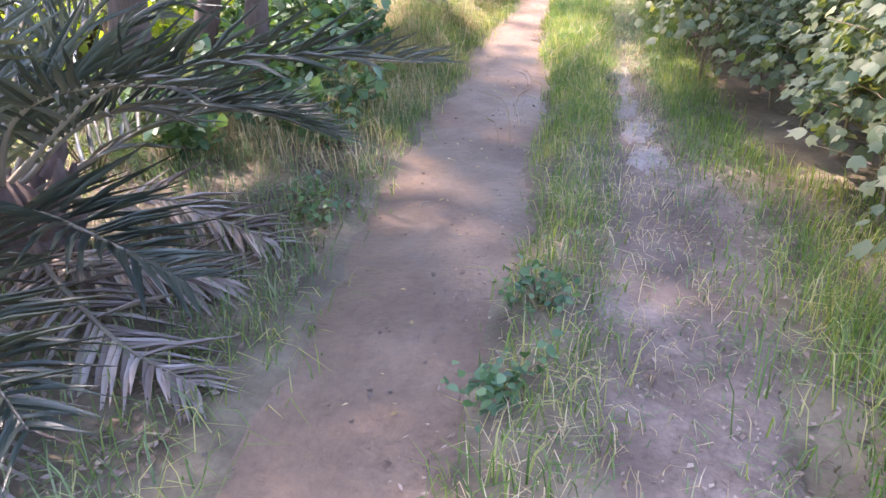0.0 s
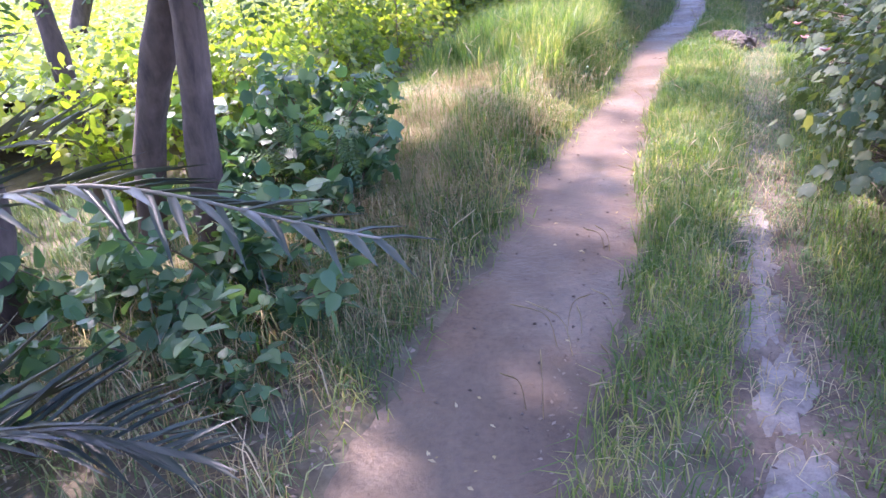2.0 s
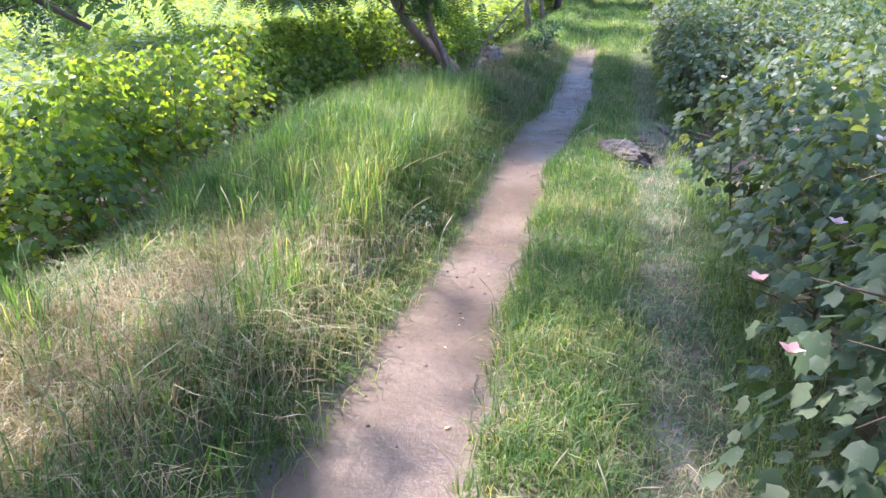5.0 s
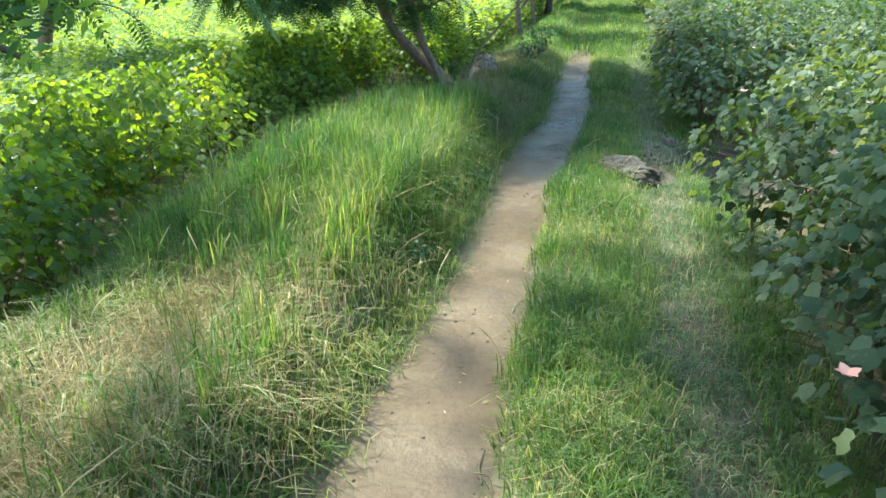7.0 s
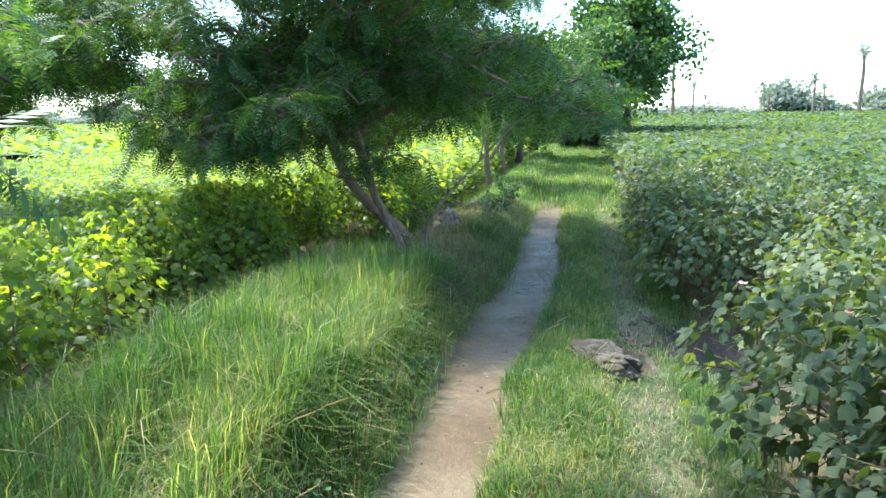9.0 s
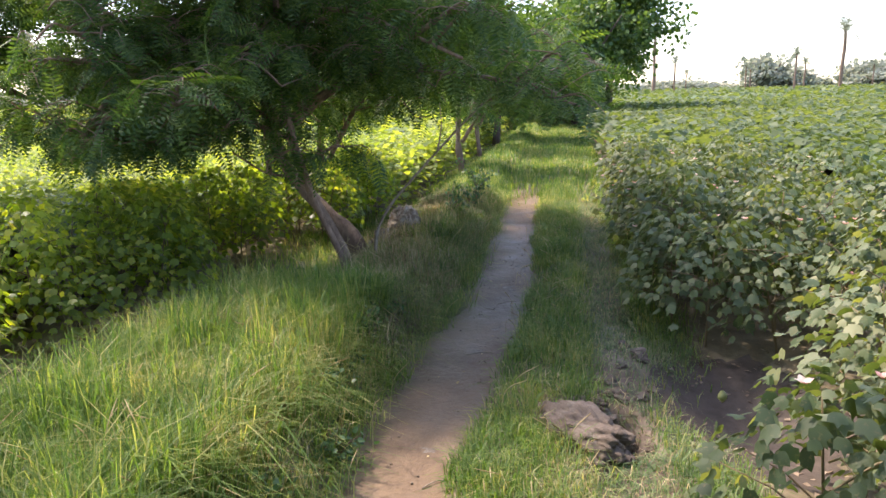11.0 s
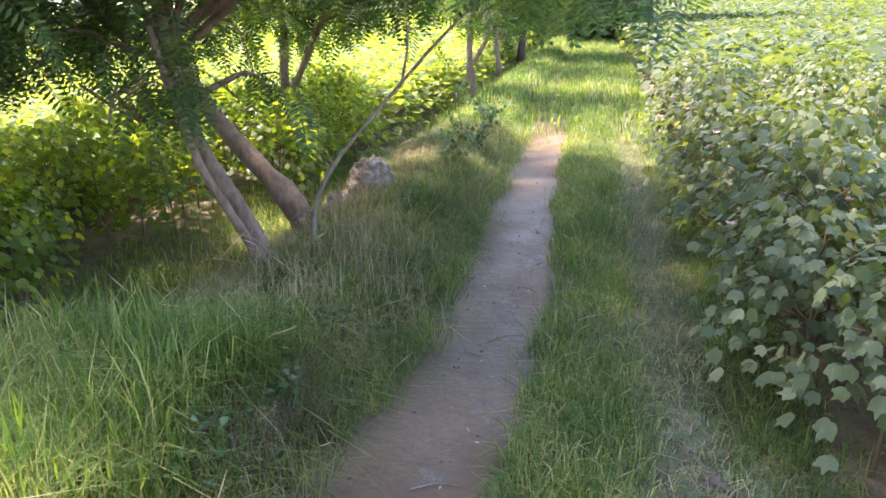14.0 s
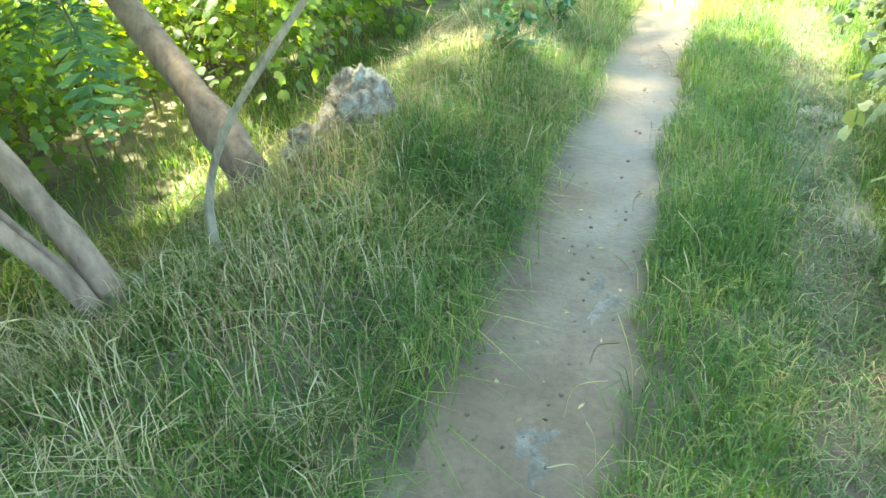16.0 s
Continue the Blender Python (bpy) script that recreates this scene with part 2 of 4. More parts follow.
def tube(points, radii, sides=7):
    """A tapered, slightly knotty tube along a line of points."""
    p = np.asarray(points, float)
    r = np.asarray(radii, float)
    d = unit(np.gradient(p, axis=0))
    u = np.zeros_like(d)
    u[0] = np.cross(d[0], (1.0, 0, 0) if abs(d[0, 2]) > 0.7 else (0, 0, 1.0))
    for i in range(1, len(p)):
        u[i] = u[i - 1] - d[i] * (u[i - 1] @ d[i])
    u = unit(u)
    w = np.cross(d, u)
    a = np.linspace(0, 2 * np.pi, sides, endpoint=False)
    ring = np.cos(a)[None, :, None] * u[:, None] + np.sin(a)[None, :, None] * w[:, None]
    wob = 1 + 0.09 * rng.standard_normal((len(p), sides, 1))
    v = (p[:, None] + ring * r[:, None, None] * wob).reshape(-1, 3)
    t = []
    for i in range(len(p) - 1):
        for j in range(sides):
            a0, b0 = i * sides + j, i * sides + (j + 1) % sides
            t += [(a0, b0, b0 + sides), (a0, b0 + sides, a0 + sides)]
    v = np.vstack([v, p[-1:]])
    top = (len(p) - 1) * sides
    t += [(top + j, top + (j + 1) % sides, len(v) - 1) for j in range(sides)]
    return v, np.array(t)


def spline(points, n):
    """A smooth line of n points through the given ones."""
    p = np.asarray(points, float)
    q = np.vstack([2 * p[0] - p[1], p, 2 * p[-1] - p[-2]])
    out = []
    for s in np.linspace(0, len(p) - 1.0001, n):
        i, f = int(s), s - int(s)
        a, b, c, d = q[i:i + 4]
        out.append(0.5 * (2 * b + (c - a) * f + (2 * a - 5 * b + 4 * c - d) * f * f + (3 * b - a - 3 * c + d) * f ** 3))
    return np.array(out)


def wave(x, y, s=1.0, seed=0.0):
    """Cheap smooth noise in -1..1 for arrays."""
    return (np.sin(1.7 * s * x + 1.3 * s * y + seed) + np.sin(2.9 * s * x - 2.3 * s * y + 1.9 * seed + 1)
            + np.sin(5.3 * s * y + 3.1 * s * x + 0.7 * seed + 2) * 0.6 + np.sin(7.9 * s * x - 6.1 * s * y + seed * 2.3) * 0.4) / 3.0


def smooth(a, b, v):
    f = np.clip((v - a) / (b - a), 0, 1)
    return f * f * (3 - 2 * f)


# ---- the lie of the land ----
def path_left(y):
    base = np.interp(y, (0, 1.3, 2.9, 3.7, 5.2, 6.7, 7.5, 9.2, 11.1, 12.8, 13.3, 14.2, 16.7, 20.0), (-0.7, -0.74, -0.86, -0.92, -0.9, -1.0, -0.98, -0.9, -1.0, -1.0, -0.88, -0.8, -0.87, -0.93))
    return base + 0.02 * np.sin(3.7 * y) + 0.02 * np.sin(11 * y) + 0.014 * np.sin(29 * y)


def path_right(y):
    base = np.interp(y, (0, 1.4, 3.0, 3.9, 5.4, 6.8, 7.6, 9.2, 11.1, 13.0, 14.4, 15.2, 16.8, 20.0), (-0.18, -0.12, -0.03, -0.1, -0.08, -0.26, -0.32, -0.35, -0.4, -0.22, -0.17, -0.15, -0.25, -0.3))
    return base + 0.02 * np.sin(4.3 * y + 1) + 0.018 * np.sin(13 * y) + 0.012 * np.sin(31 * y)


def height(x, y):
    z = 0.02 * wave(x, y, 1.0) + 0.008 * wave(x, y, 6.0, 2.0)
    mid = smooth(path_right(y) - 0.03, path_right(y) + 0.13, x) * smooth(0.4, 0.12, x)
    z = z + 0.05 * mid
    back = x + 0.5 * smooth(13.6, 12.2, y) * smooth(5.5, 7.5, y)
    bank = smooth(-0.98, -1.4, x) * smooth(-2.5, -1.8, back)
    z = z + bank * (0.05 + 0.2 * smooth(4.5, 7.5, y) - 0.06 * smooth(12.6, 14.0, y)) * (1 + 0.25 * wave(x * 0.4, y, 0.8, 4))
    z = z - 0.2 * smooth(-1.9, -2.6, back) * smooth(3.5, 6.5, y)
    z = z - 0.05 * smooth(0.95, 1.4, x)
    trod = smooth(path_left(y) - 0.05, path_left(y) + 0.1, x) * smooth(path_right(y) + 0.06, path_right(y) - 0.08, x) * smooth(24, 20, y)
    z = z * (1 - 0.75 * trod) - 0.03 * trod
    # washed-out hole beside the path and the wet hollow among the cotton
    z = z - 0.5 * np.exp(-(((x - 0.47) / 0.13) ** 2 + ((y - 11.58) / 0.24) ** 2) ** 2) - 0.12 * np.exp(-(((x - 0.03) / 0.05) ** 2 + ((y - 11.7) / 0.15) ** 2))
    z = z - 0.2 * np.exp(-(((x - 1.15) / 0.42) ** 2 + ((y - 12.1) / 0.6) ** 2))
    z = z + 0.1 * np.exp(-(((x - 0.52) / 0.28) ** 2 + ((y - 12.5) / 0.45) ** 2))
    z = z - 0.14 * np.exp(-(((x - 0.87) / 0.1) ** 2 + ((y - 1.65) / 0.18) ** 2))
    # dents of old footprints in the rut near the start
    soft = smooth(0.15, 0.35, x) * smooth(0.85, 0.65, x) * smooth(4.5, 3.0, y)
    z = z + soft * 0.032 * wave(x, y, 4.5, 9.0)
    far = np.hypot(x, y - 12)
    return z + 0.016 * np.maximum(far - 22, 0) * smooth(400, 60, far)


def grid_mesh(name, xs, ys, zf, mat):
    X, Y = np.meshgrid(xs, ys)
    v = np.stack([X, Y, zf(X, Y)], -1).reshape(-1, 3)
    i, j = np.meshgrid(np.arange(len(xs) - 1), np.arange(len(ys) - 1))
    a = (j * len(xs) + i).ravel()
    n = len(xs)
    t = np.concatenate([np.stack([a, a + 1, a + n + 1], 1), np.stack([a, a + n + 1, a + n], 1)])
    return fast_mesh(name, v, t, mat, True)


def spread(lo, hi, step, reach):
    """Grid lines: even between lo and hi, wider and wider out to reach."""
    grow = np.geomspace(step * 2, reach, 26)
    return np.concatenate([lo - grow[::-1], np.arange(lo, hi, step), hi + grow])


tagged(new("ground", grid_mesh("ground", spread(-4, 2.6, 0.07, 900), spread(-1, 21, 0.09, 900), height, M_SOIL)),
       "brown field soil littered with dry plant bits", "ground", kind="structure")


def strip(name, y0, y1, left, right, lift, mat, nx=14, step=0.06, crown=0.0):
    ys = np.arange(y0, y1, step)
    f = np.linspace(0, 1, nx)
    L, R = left(ys), right(ys)
    X = L[:, None] + (R - L)[:, None] * f[None]
    Y = np.repeat(ys[:, None], nx, 1)
    edge = np.minimum(f, 1 - f) * 2
    Z = height(X, Y) + lift * smooth(0, 0.25, edge)[None] - 0.012 * (edge[None] < 0.01) + crown * edge[None]
    v = np.stack([X, Y, Z], -1).reshape(-1, 3)
    i, j = np.meshgrid(np.arange(nx - 1), np.arange(len(ys) - 1))
    a = (j * nx + i).ravel()
    t = np.concatenate([np.stack([a, a + 1, a + nx + 1], 1), np.stack([a, a + nx + 1, a + nx], 1)])
    return new(name, fast_mesh(name, v, t, mat, True))


tagged(strip("path", -9, 23, path_left, path_right, 0.009, M_PATH), "narrow trodden path of smooth grey-brown silt", "path", kind="structure")
tagged(strip("track", -9, 30, lambda y: 0.27 + 0.05 * np.sin(2.1 * y) + 0.03 * np.sin(7 * y), lambda y: 0.66 + 0.07 * np.sin(1.7 * y + 1) + 0.04 * np.sin(5.9 * y) + 0.28 * smooth(4.6, 3.0, y), 0.007, M_RUT),
       "second faint wheel track of pale sandy soil", "track", kind="structure")


def blob_patch(cx, cy, rx, ry, lift, seed, rag=1.0):
    """A thin uneven sheet of loose earth with a ragged outline."""
    a = np.linspace(0, 2 * np.pi, 48, endpoint=False)
    r = 1 + rag * (0.2 * np.sin(2 * a + seed) + 0.14 * np.sin(5 * a + 2 * seed) + 0.1 * np.sin(11 * a + seed) + 0.07 * np.sin(17 * a))
    v, t = [(cx, cy)], []
    for k in (0.35, 0.7, 0.9, 1.06):
        v += list(zip(cx + rx * k * r * np.cos(a), cy + ry * k * r * np.sin(a)))
    v = np.array(v)
    rise = np.concatenate([[lift], np.repeat([lift, lift * 0.8, lift * 0.4, -0.01], 48)]) + 0.004
    v = np.column_stack([v, height(v[:, 0], v[:, 1]) + rise + 0.35 * lift * wave(v[:, 0], v[:, 1], 14.0, seed)])
    for j in range(48):
        n = (j + 1) % 48
        t.append((0, 1 + j, 1 + n))
        for k in range(3):
            b = 1 + 48 * k
            t += [(b + j, b + 48 + j, b + 48 + n), (b + j, b + 48 + n, b + n)]
    return v, np.array(t)


# Mud drawn wider and darker to stand for deep shade under the plants.
tagged(new("mud_shade_patch", fast_mesh("mud_shade_patch", *blob_patch(1.22, 12.1, 0.6, 0.95, 0.004, 1, 0.4), M_MUD, True)), "damp mud in a hollow, spread and darkened for the cotton's shade", "mud", kind="structure")

tagged(new("damp_patch", fast_mesh("damp_patch", *blob_patch(-0.38, 4.0, 0.2, 1.05, 0.003, 5, 0.6), M_DAMP, True)), "damp crinkled patch of shiny mud on the path", "mud", kind="structure")

# ---- grass ----
BLADE_T = np.array([(0, 1, 3), (0, 3, 2), (2, 3, 4)])


def blades(px, py, length, width, lean, up=1.0, lift=None):
    """Bent grass blades as arrays: two joints and a tip each."""
    n = len(px)
    z = height(px, py) - 0.01 if lift is None else lift
    a = rng.uniform(0, 2 * np.pi, n)
    d = np.stack([np.cos(a), np.sin(a)], 1)
    side = np.stack([-d[:, 1], d[:, 0], np.zeros(n)], 1) * (width / 2)[:, None]
    base = np.stack([px, py, z], 1)
    mid = base + np.column_stack([d * (lean * length * 0.3)[:, None], length * 0.6 * up])
    tip = base + np.column_stack([d * (lean * length)[:, None], length * (1.0 - 0.45 * lean) * up])
    v = np.stack([base - side, base + side, mid - side * 0.8, mid + side * 0.8, tip], 1).reshape(-1, 3)
    t = BLADE_T[None] + (np.arange(n) * 5)[:, None, None]
    return v, t.reshape(-1, 3)


def scatter(n, x0, x1, y0, y1, keep):
    px, py = rng.uniform(x0, x1, n), rng.uniform(y0, y1, n)
    k = rng.random(n) < np.clip(keep(px, py), 0, 1)
    return px[k], py[k]


def clumpy(x, y, s=2.2, seed=0.0):
    return np.clip(0.62 + 0.7 * wave(x, y, s, seed), 0.22, 1)


def off_hole(x, y):
    return 1 - np.exp(-(((x - 0.3) / 0.32) ** 2 + ((y - 11.55) / 0.36) ** 2) ** 2) - np.exp(-(((x - 1.15) / 0.5) ** 2 + ((y - 12.15) / 0.75) ** 2) ** 2) - 0.5 * np.exp(-(((x - 0.5) / 0.25) ** 2 + ((y - 12.4) / 0.4) ** 2))


def grass(name, label, px, py, length, width, lean, mat):
    return tagged(new(name, fast_mesh(name, *blades(px, py, length, width, lean), mat)), label, "grass", kind="stuff")


# tall green grass on the bank beside the path
px, py = scatter(250000, -3.2, -0.8, 4.0, 22, lambda x, y: clumpy(x, y, 1.3, 1) * smooth(path_left(y) + 0.08, path_left(y) - 0.1, x) * (0.2 + 0.8 * smooth(5.0, 8.0, y)) * smooth(-3.2, -2.7, x) * (1 - 0.93 * np.exp(-((x + 1.85) / 0.5) ** 2 - ((y - 6.7) / 1.6) ** 2)) * (1 - 0.8 * np.exp(-((x + 1.2) / 0.16) ** 2 - ((y - 12.95) / 0.55) ** 2)))
ln = rng.uniform(0.12, 0.36, len(px)) * (0.75 + 0.5 * clumpy(px, py, 0.9, 3)) * (0.4 + 0.6 * smooth(-0.85, -1.4, px)) * (0.5 + 0.5 * smooth(-2.9, -2.3, px)) * (0.85 + 0.35 * smooth(8, 11, py) * smooth(14, 12.5, py)) * (1 - 0.4 * smooth(13.0, 14.2, py) * smooth(-1.2, -1.5, px))
keep = (py < 13.5) | (np.arange(len(px)) % 4 > 0)
px, py, ln = px[keep], py[keep], ln[keep]
grass("bank_grass", "tall green grass on the low bank beside the path", px, py, ln, rng.uniform(0.0035, 0.0085, len(px)), np.where(rng.random(len(px)) < 0.35 + 0.35 * smooth(12.4, 13.2, py), rng.uniform(0.8, 1.75, len(px)), rng.uniform(0.15, 1.0, len(px))), M_GRASS)
# tall tufts along the crest of the bank
cx, cy = scatter(620, -2.75, -1.3, 6.6, 13.0, lambda x, y: 0.06 + 0.94 * smooth(7.8, 9.6, y))
k = np.repeat(np.arange(len(cx)), 55)
px, py = cx[k] + rng.normal(0, 0.06, len(k)), cy[k] + rng.normal(0, 0.06, len(k))
grass("tall_grass", "tall thin bright green grass tufts on the bank", px, py, rng.uniform(0.28, 0.64, len(px)) * rng.uniform(0.6, 1.1, len(cx))[k], rng.uniform(0.0035, 0.008, len(px)), rng.uniform(0.1, 0.85, len(px)), M_GRASS)
# straw among it
dry = lambda x, y: (0.24 + 1.0 * np.exp(-((x + 1.85) / 0.5) ** 2) * (2.1 * np.exp(-((y - 6.9) / 1.5) ** 2) + 0.22 * np.exp(-((y - 13.6) / 1.3) ** 2))) * smooth(path_left(y) + 0.02, path_left(y) - 0.15, x)
px, py = scatter(150000, -2.7, -0.9, 3.4, 20, lambda x, y: dry(x, y) * clumpy(x, y, 2.0, 5))
grass("dry_bank_grass", "dry straw-coloured grass on the bank", px, py, rng.uniform(0.1, 0.32, len(px)), rng.uniform(0.0025, 0.006, len(px)), rng.uniform(0.3, 1.2, len(px)), M_STRAW)
# withered tufts hanging over the cut edge of the bank
px, py = scatter(9000, -1.45, -1.02, 12.3, 13.8, lambda x, y: clumpy(x, y, 2.6, 43))
grass("withered_grass", "withered brown grass roots on the cut bank", px, py, rng.uniform(0.06, 0.2, len(px)), rng.uniform(0.003, 0.006, len(px)), rng.uniform(0.5, 1.5, len(px)), M_LITTER)
# blades lying over both edges of the path
px, py = scatter(60000, -1.15, 0.1, 0.6, 21, lambda x, y: clumpy(x, y, 2.1, 51) * (smooth(path_left(y) + 0.16, path_left(y) - 0.04, x) + 0.5 * smooth(path_right(y) - 0.1, path_right(y) + 0.02, x)) * (0.3 + 0.7 * smooth(4, 7, y)))
grass("edge_grass", "soft green blades lying over the edges of the path", px, py, rng.uniform(0.05, 0.17, len(px)) * (1 + 0.9 * smooth(10, 13, py) * (px < -0.6)), rng.uniform(0.003, 0.006, len(px)), rng.uniform(0.7, 1.6, len(px)), M_GRASS)
# strip between the path and the second track
px, py = scatter(130000, -0.48, 0.4, 0.2, 22, lambda x, y: clumpy(x, y, 1.9, 7) * smooth(path_right(y) - 0.08, path_right(y) + 0.08, x) * smooth(0.42, 0.16, x) * off_hole(x, y) * (0.2 + 0.8 * smooth(2.5, 7, y)))
ln = rng.uniform(0.06, 0.2, len(px)) * (0.7 + 0.5 * clumpy(px, py, 1.1, 2))
grass("middle_grass", "ankle-high green grass between the two tracks", px, py, ln, rng.uniform(0.003, 0.0075, len(px)), rng.uniform(0.2, 1.15, len(px)), M_GRASS)
px, py = scatter(26000, -0.4, 0.7, 0.4, 22, lambda x, y: 0.6 * clumpy(x, y, 2.3, 41) * smooth(path_right(y) - 0.02, path_right(y) + 0.1, x) * off_hole(x, y))
grass("dry_middle_grass", "dry straw bits among the grass between the tracks", px, py, rng.uniform(0.04, 0.15, len(px)), rng.uniform(0.0025, 0.005, len(px)), rng.uniform(0.5, 1.4, len(px)), M_STRAW)
# low creeping grass over the second track
px, py = scatter(125000, 0.1, 1.05, 0.2, 22, lambda x, y: (0.4 + 0.6 * clumpy(x, y, 2.6, 11)) * (0.1 + 0.85 * smooth(3.2, 7.5, y)) * (1 - 0.8 * np.exp(-((x - 0.45) / 0.12) ** 2) * smooth(7.6, 6.2, y)) * off_hole(x, y))
grass("creeping_grass", "low grey-green creeping grass over the sandy track", px, py, rng.uniform(0.03, 0.1, len(px)), rng.uniform(0.0035, 0.007, len(px)), rng.uniform(0.6, 1.5, len(px)), M_MAT)
# the verge under the cotton
px, py = scatter(90000, 0.6, 2.0, 0.2, 24, lambda x, y: clumpy(x, y, 1.7, 13) * off_hole(x, y) * smooth(1.25 + 0.65 * smooth(4.4, 3.4, y), 0.9 + 0.65 * smooth(4.4, 3.4, y), x) * smooth(0.6, 0.75, x) * (1 - 0.85 * smooth(4.6, 3.4, y) * smooth(1.05, 0.92, x)))
grass("verge_grass", "green grass along the edge of the cotton", px, py, rng.uniform(0.08, 0.24, len(px)) * (0.75 + 0.45 * smooth(3.5, 1.5, py)), rng.uniform(0.003, 0.007, len(px)), rng.uniform(0.2, 1.1, len(px)), M_GRASS)
# thin grass under the trees by the start
px, py = scatter(70000, -5.0, -0.82, 0.4, 6.4, lambda x, y: clumpy(x, y, 2.4, 17) * smooth(path_left(y) + 0.06, path_left(y) - 0.15, x) * (0.3 + 0.7 * smooth(3.0, 4.5, y)))
grass("shade_grass", "thin grass and weeds in the shade of the trees", px, py, rng.uniform(0.06, 0.22, len(px)), rng.uniform(0.003, 0.007, len(px)), rng.uniform(0.3, 1.2, len(px)), M_MAT)
# weeds under the crop beyond the bank
px, py = scatter(42000, -4.2, -2.25, 6.0, 20, lambda x, y: clumpy(x, y, 1.6, 37) * smooth(-4.2, -3.2, x))
grass("field_weeds", "low green weeds along the foot of the crop", px, py, rng.uniform(0.08, 0.24, len(px)), rng.uniform(0.005, 0.011, len(px)), rng.uniform(0.3, 1.2, len(px)), M_GRASS)
# the lane behind the start
px, py = scatter(16000, -6.3, 1.7, -9, 0.5, lambda x, y: clumpy(x, y, 1.2, 61) * (1 - (x > path_left(y)) * (x < path_right(y))) * (1 - 0.7 * (x > 0.3) * (x < 0.7)))
grass("back_grass", "rough green grass on both sides of the path", px, py, rng.uniform(0.12, 0.3, len(px)), rng.uniform(0.012, 0.02, len(px)), rng.uniform(0.3, 1.0, len(px)), M_GRASS)
# far end of the lane
px, py = scatter(30000, -2.8, 1.1, 19.8, 47, lambda x, y: (0.35 + 0.65 * (y > 22)) * (1 - 0.9 * (x > path_left(y)) * (x < path_right(y)) * (y < 20.6)))
grass("lane_grass", "green grass further along the lane", px, py, rng.uniform(0.12, 0.32, len(px)), rng.uniform(0.012, 0.02, len(px)), rng.uniform(0.2, 0.9, len(px)), M_GRASS)



def stalks(name, label, px, py, tall, mat):
    """Long bent flowering stalks with a narrow ear at the tip."""
    pieces = []
    for x, y, h in zip(px, py, tall):
        q = rng.uniform(0, 6.28)
        d = np.array([math.cos(q), math.sin(q), 0]) * h * rng.uniform(0.2, 0.7)
        b = np.array([x, y, float(height(np.array(x), np.array(y))) - 0.01])
        c = spline([b, b + d * 0.25 + (0, 0, h * 0.6), b + d + (0, 0, h * 0.85)], 8)
        pieces.append(tube(c, [0.0014, 0.0014, 0.0013, 0.0012, 0.0012, 0.0026, 0.0034, 0.0012], 3))
    return tagged(new(name, fast_mesh(name, *merge(pieces), mat)), label, "grass", kind="stuff")


px, py = scatter(700, -2.3, -0.85, 4.5, 19, lambda x, y: clumpy(x, y, 1.4, 31))
stalks("grass_stalks", "long pale flowering grass stalks on the bank", px, py, rng.uniform(0.22, 0.5, len(px)), M_STRAW)
px, py = scatter(350, -0.38, 0.3, 4, 19, lambda x, y: clumpy(x, y, 1.4, 33) * off_hole(x, y))
stalks("grass_stalks", "long pale flowering stalks beside the path", px, py, rng.uniform(0.15, 0.32, len(px)), M_STRAW)

# ---- leaf shapes: x across, y along from the stalk ----
a = np.radians([-140, -95, -52, -22, 0, 22, 52, 95, 140])
r = np.array([0.45, 0.56, 0.82, 0.58, 1.0, 0.58, 0.82, 0.56, 0.45])
LOBED_V = np.vstack([[(0, 0, 0)], np.column_stack([np.sin(a) * r * 0.62, 0.3 + np.cos(a) * r * 0.7, -0.16 * (np.sin(a) * r) ** 2 - 0.1 * r * np.maximum(np.cos(a), 0)])])
LOBED_V[0] = (0, 0.12, 0.04)
LOBED_T = np.array([(0, i, i + 1) for i in range(1, 9)])
HEART_V = np.array([(0, 0, 0), (-0.3, 0.05, 0.03), (-0.42, 0.38, 0.06), (-0.2, 0.78, 0.0), (0, 1, -0.08), (0.2, 0.78, 0.0), (0.42, 0.38, 0.06), (0.3, 0.05, 0.03), (0, 0.5, -0.03)])
HEART_T = np.array([(8, i, (i + 1) % 8) for i in range(8)])
QUAD_V = np.array([(0, 0, 0), (-0.45, 0.45, 0.05), (0, 1, -0.05), (0.45, 0.45, 0.05)])
QUAD_T = np.array([(0, 1, 2), (0, 2, 3)])
LEAFLET_V = np.array([(0, 0, 0), (-0.5, 0.5, 0), (0, 1, -0.04), (0.5, 0.5, 0)])


def feather_shape(pairs=9, drop=0.25):
    """A feathery compound leaf: a bent rib with pairs of small blades."""
    pieces = []
    ys = np.linspace(0.12, 0.97, pairs)
    zs = -drop * ys ** 2
    n = pairs
    for s in (-1, 1):
        place = np.column_stack([np.zeros(n), ys, zs])
        along = np.column_stack([np.full(n, s * 1.0), np.full(n, 0.35), np.full(n, -0.18)])
        ll = 0.25 * np.sin(np.pi * (0.18 + 0.74 * ys)) + 0.03
        pieces.append(stamp(LEAFLET_V, QUAD_T, place, along, np.tile([0, 0, 1.0], (n, 1)), ll, np.full(n, 0.062)))
    rib = np.array([(-0.008, 0, 0), (0.008, 0, 0), (-0.004, 1, -drop), (0.004, 1, -drop)])
    pieces.append((rib, np.array([(0, 1, 3), (0, 3, 2)])))
    return merge(pieces)


FEATHER_V, FEATHER_T = feather_shape()


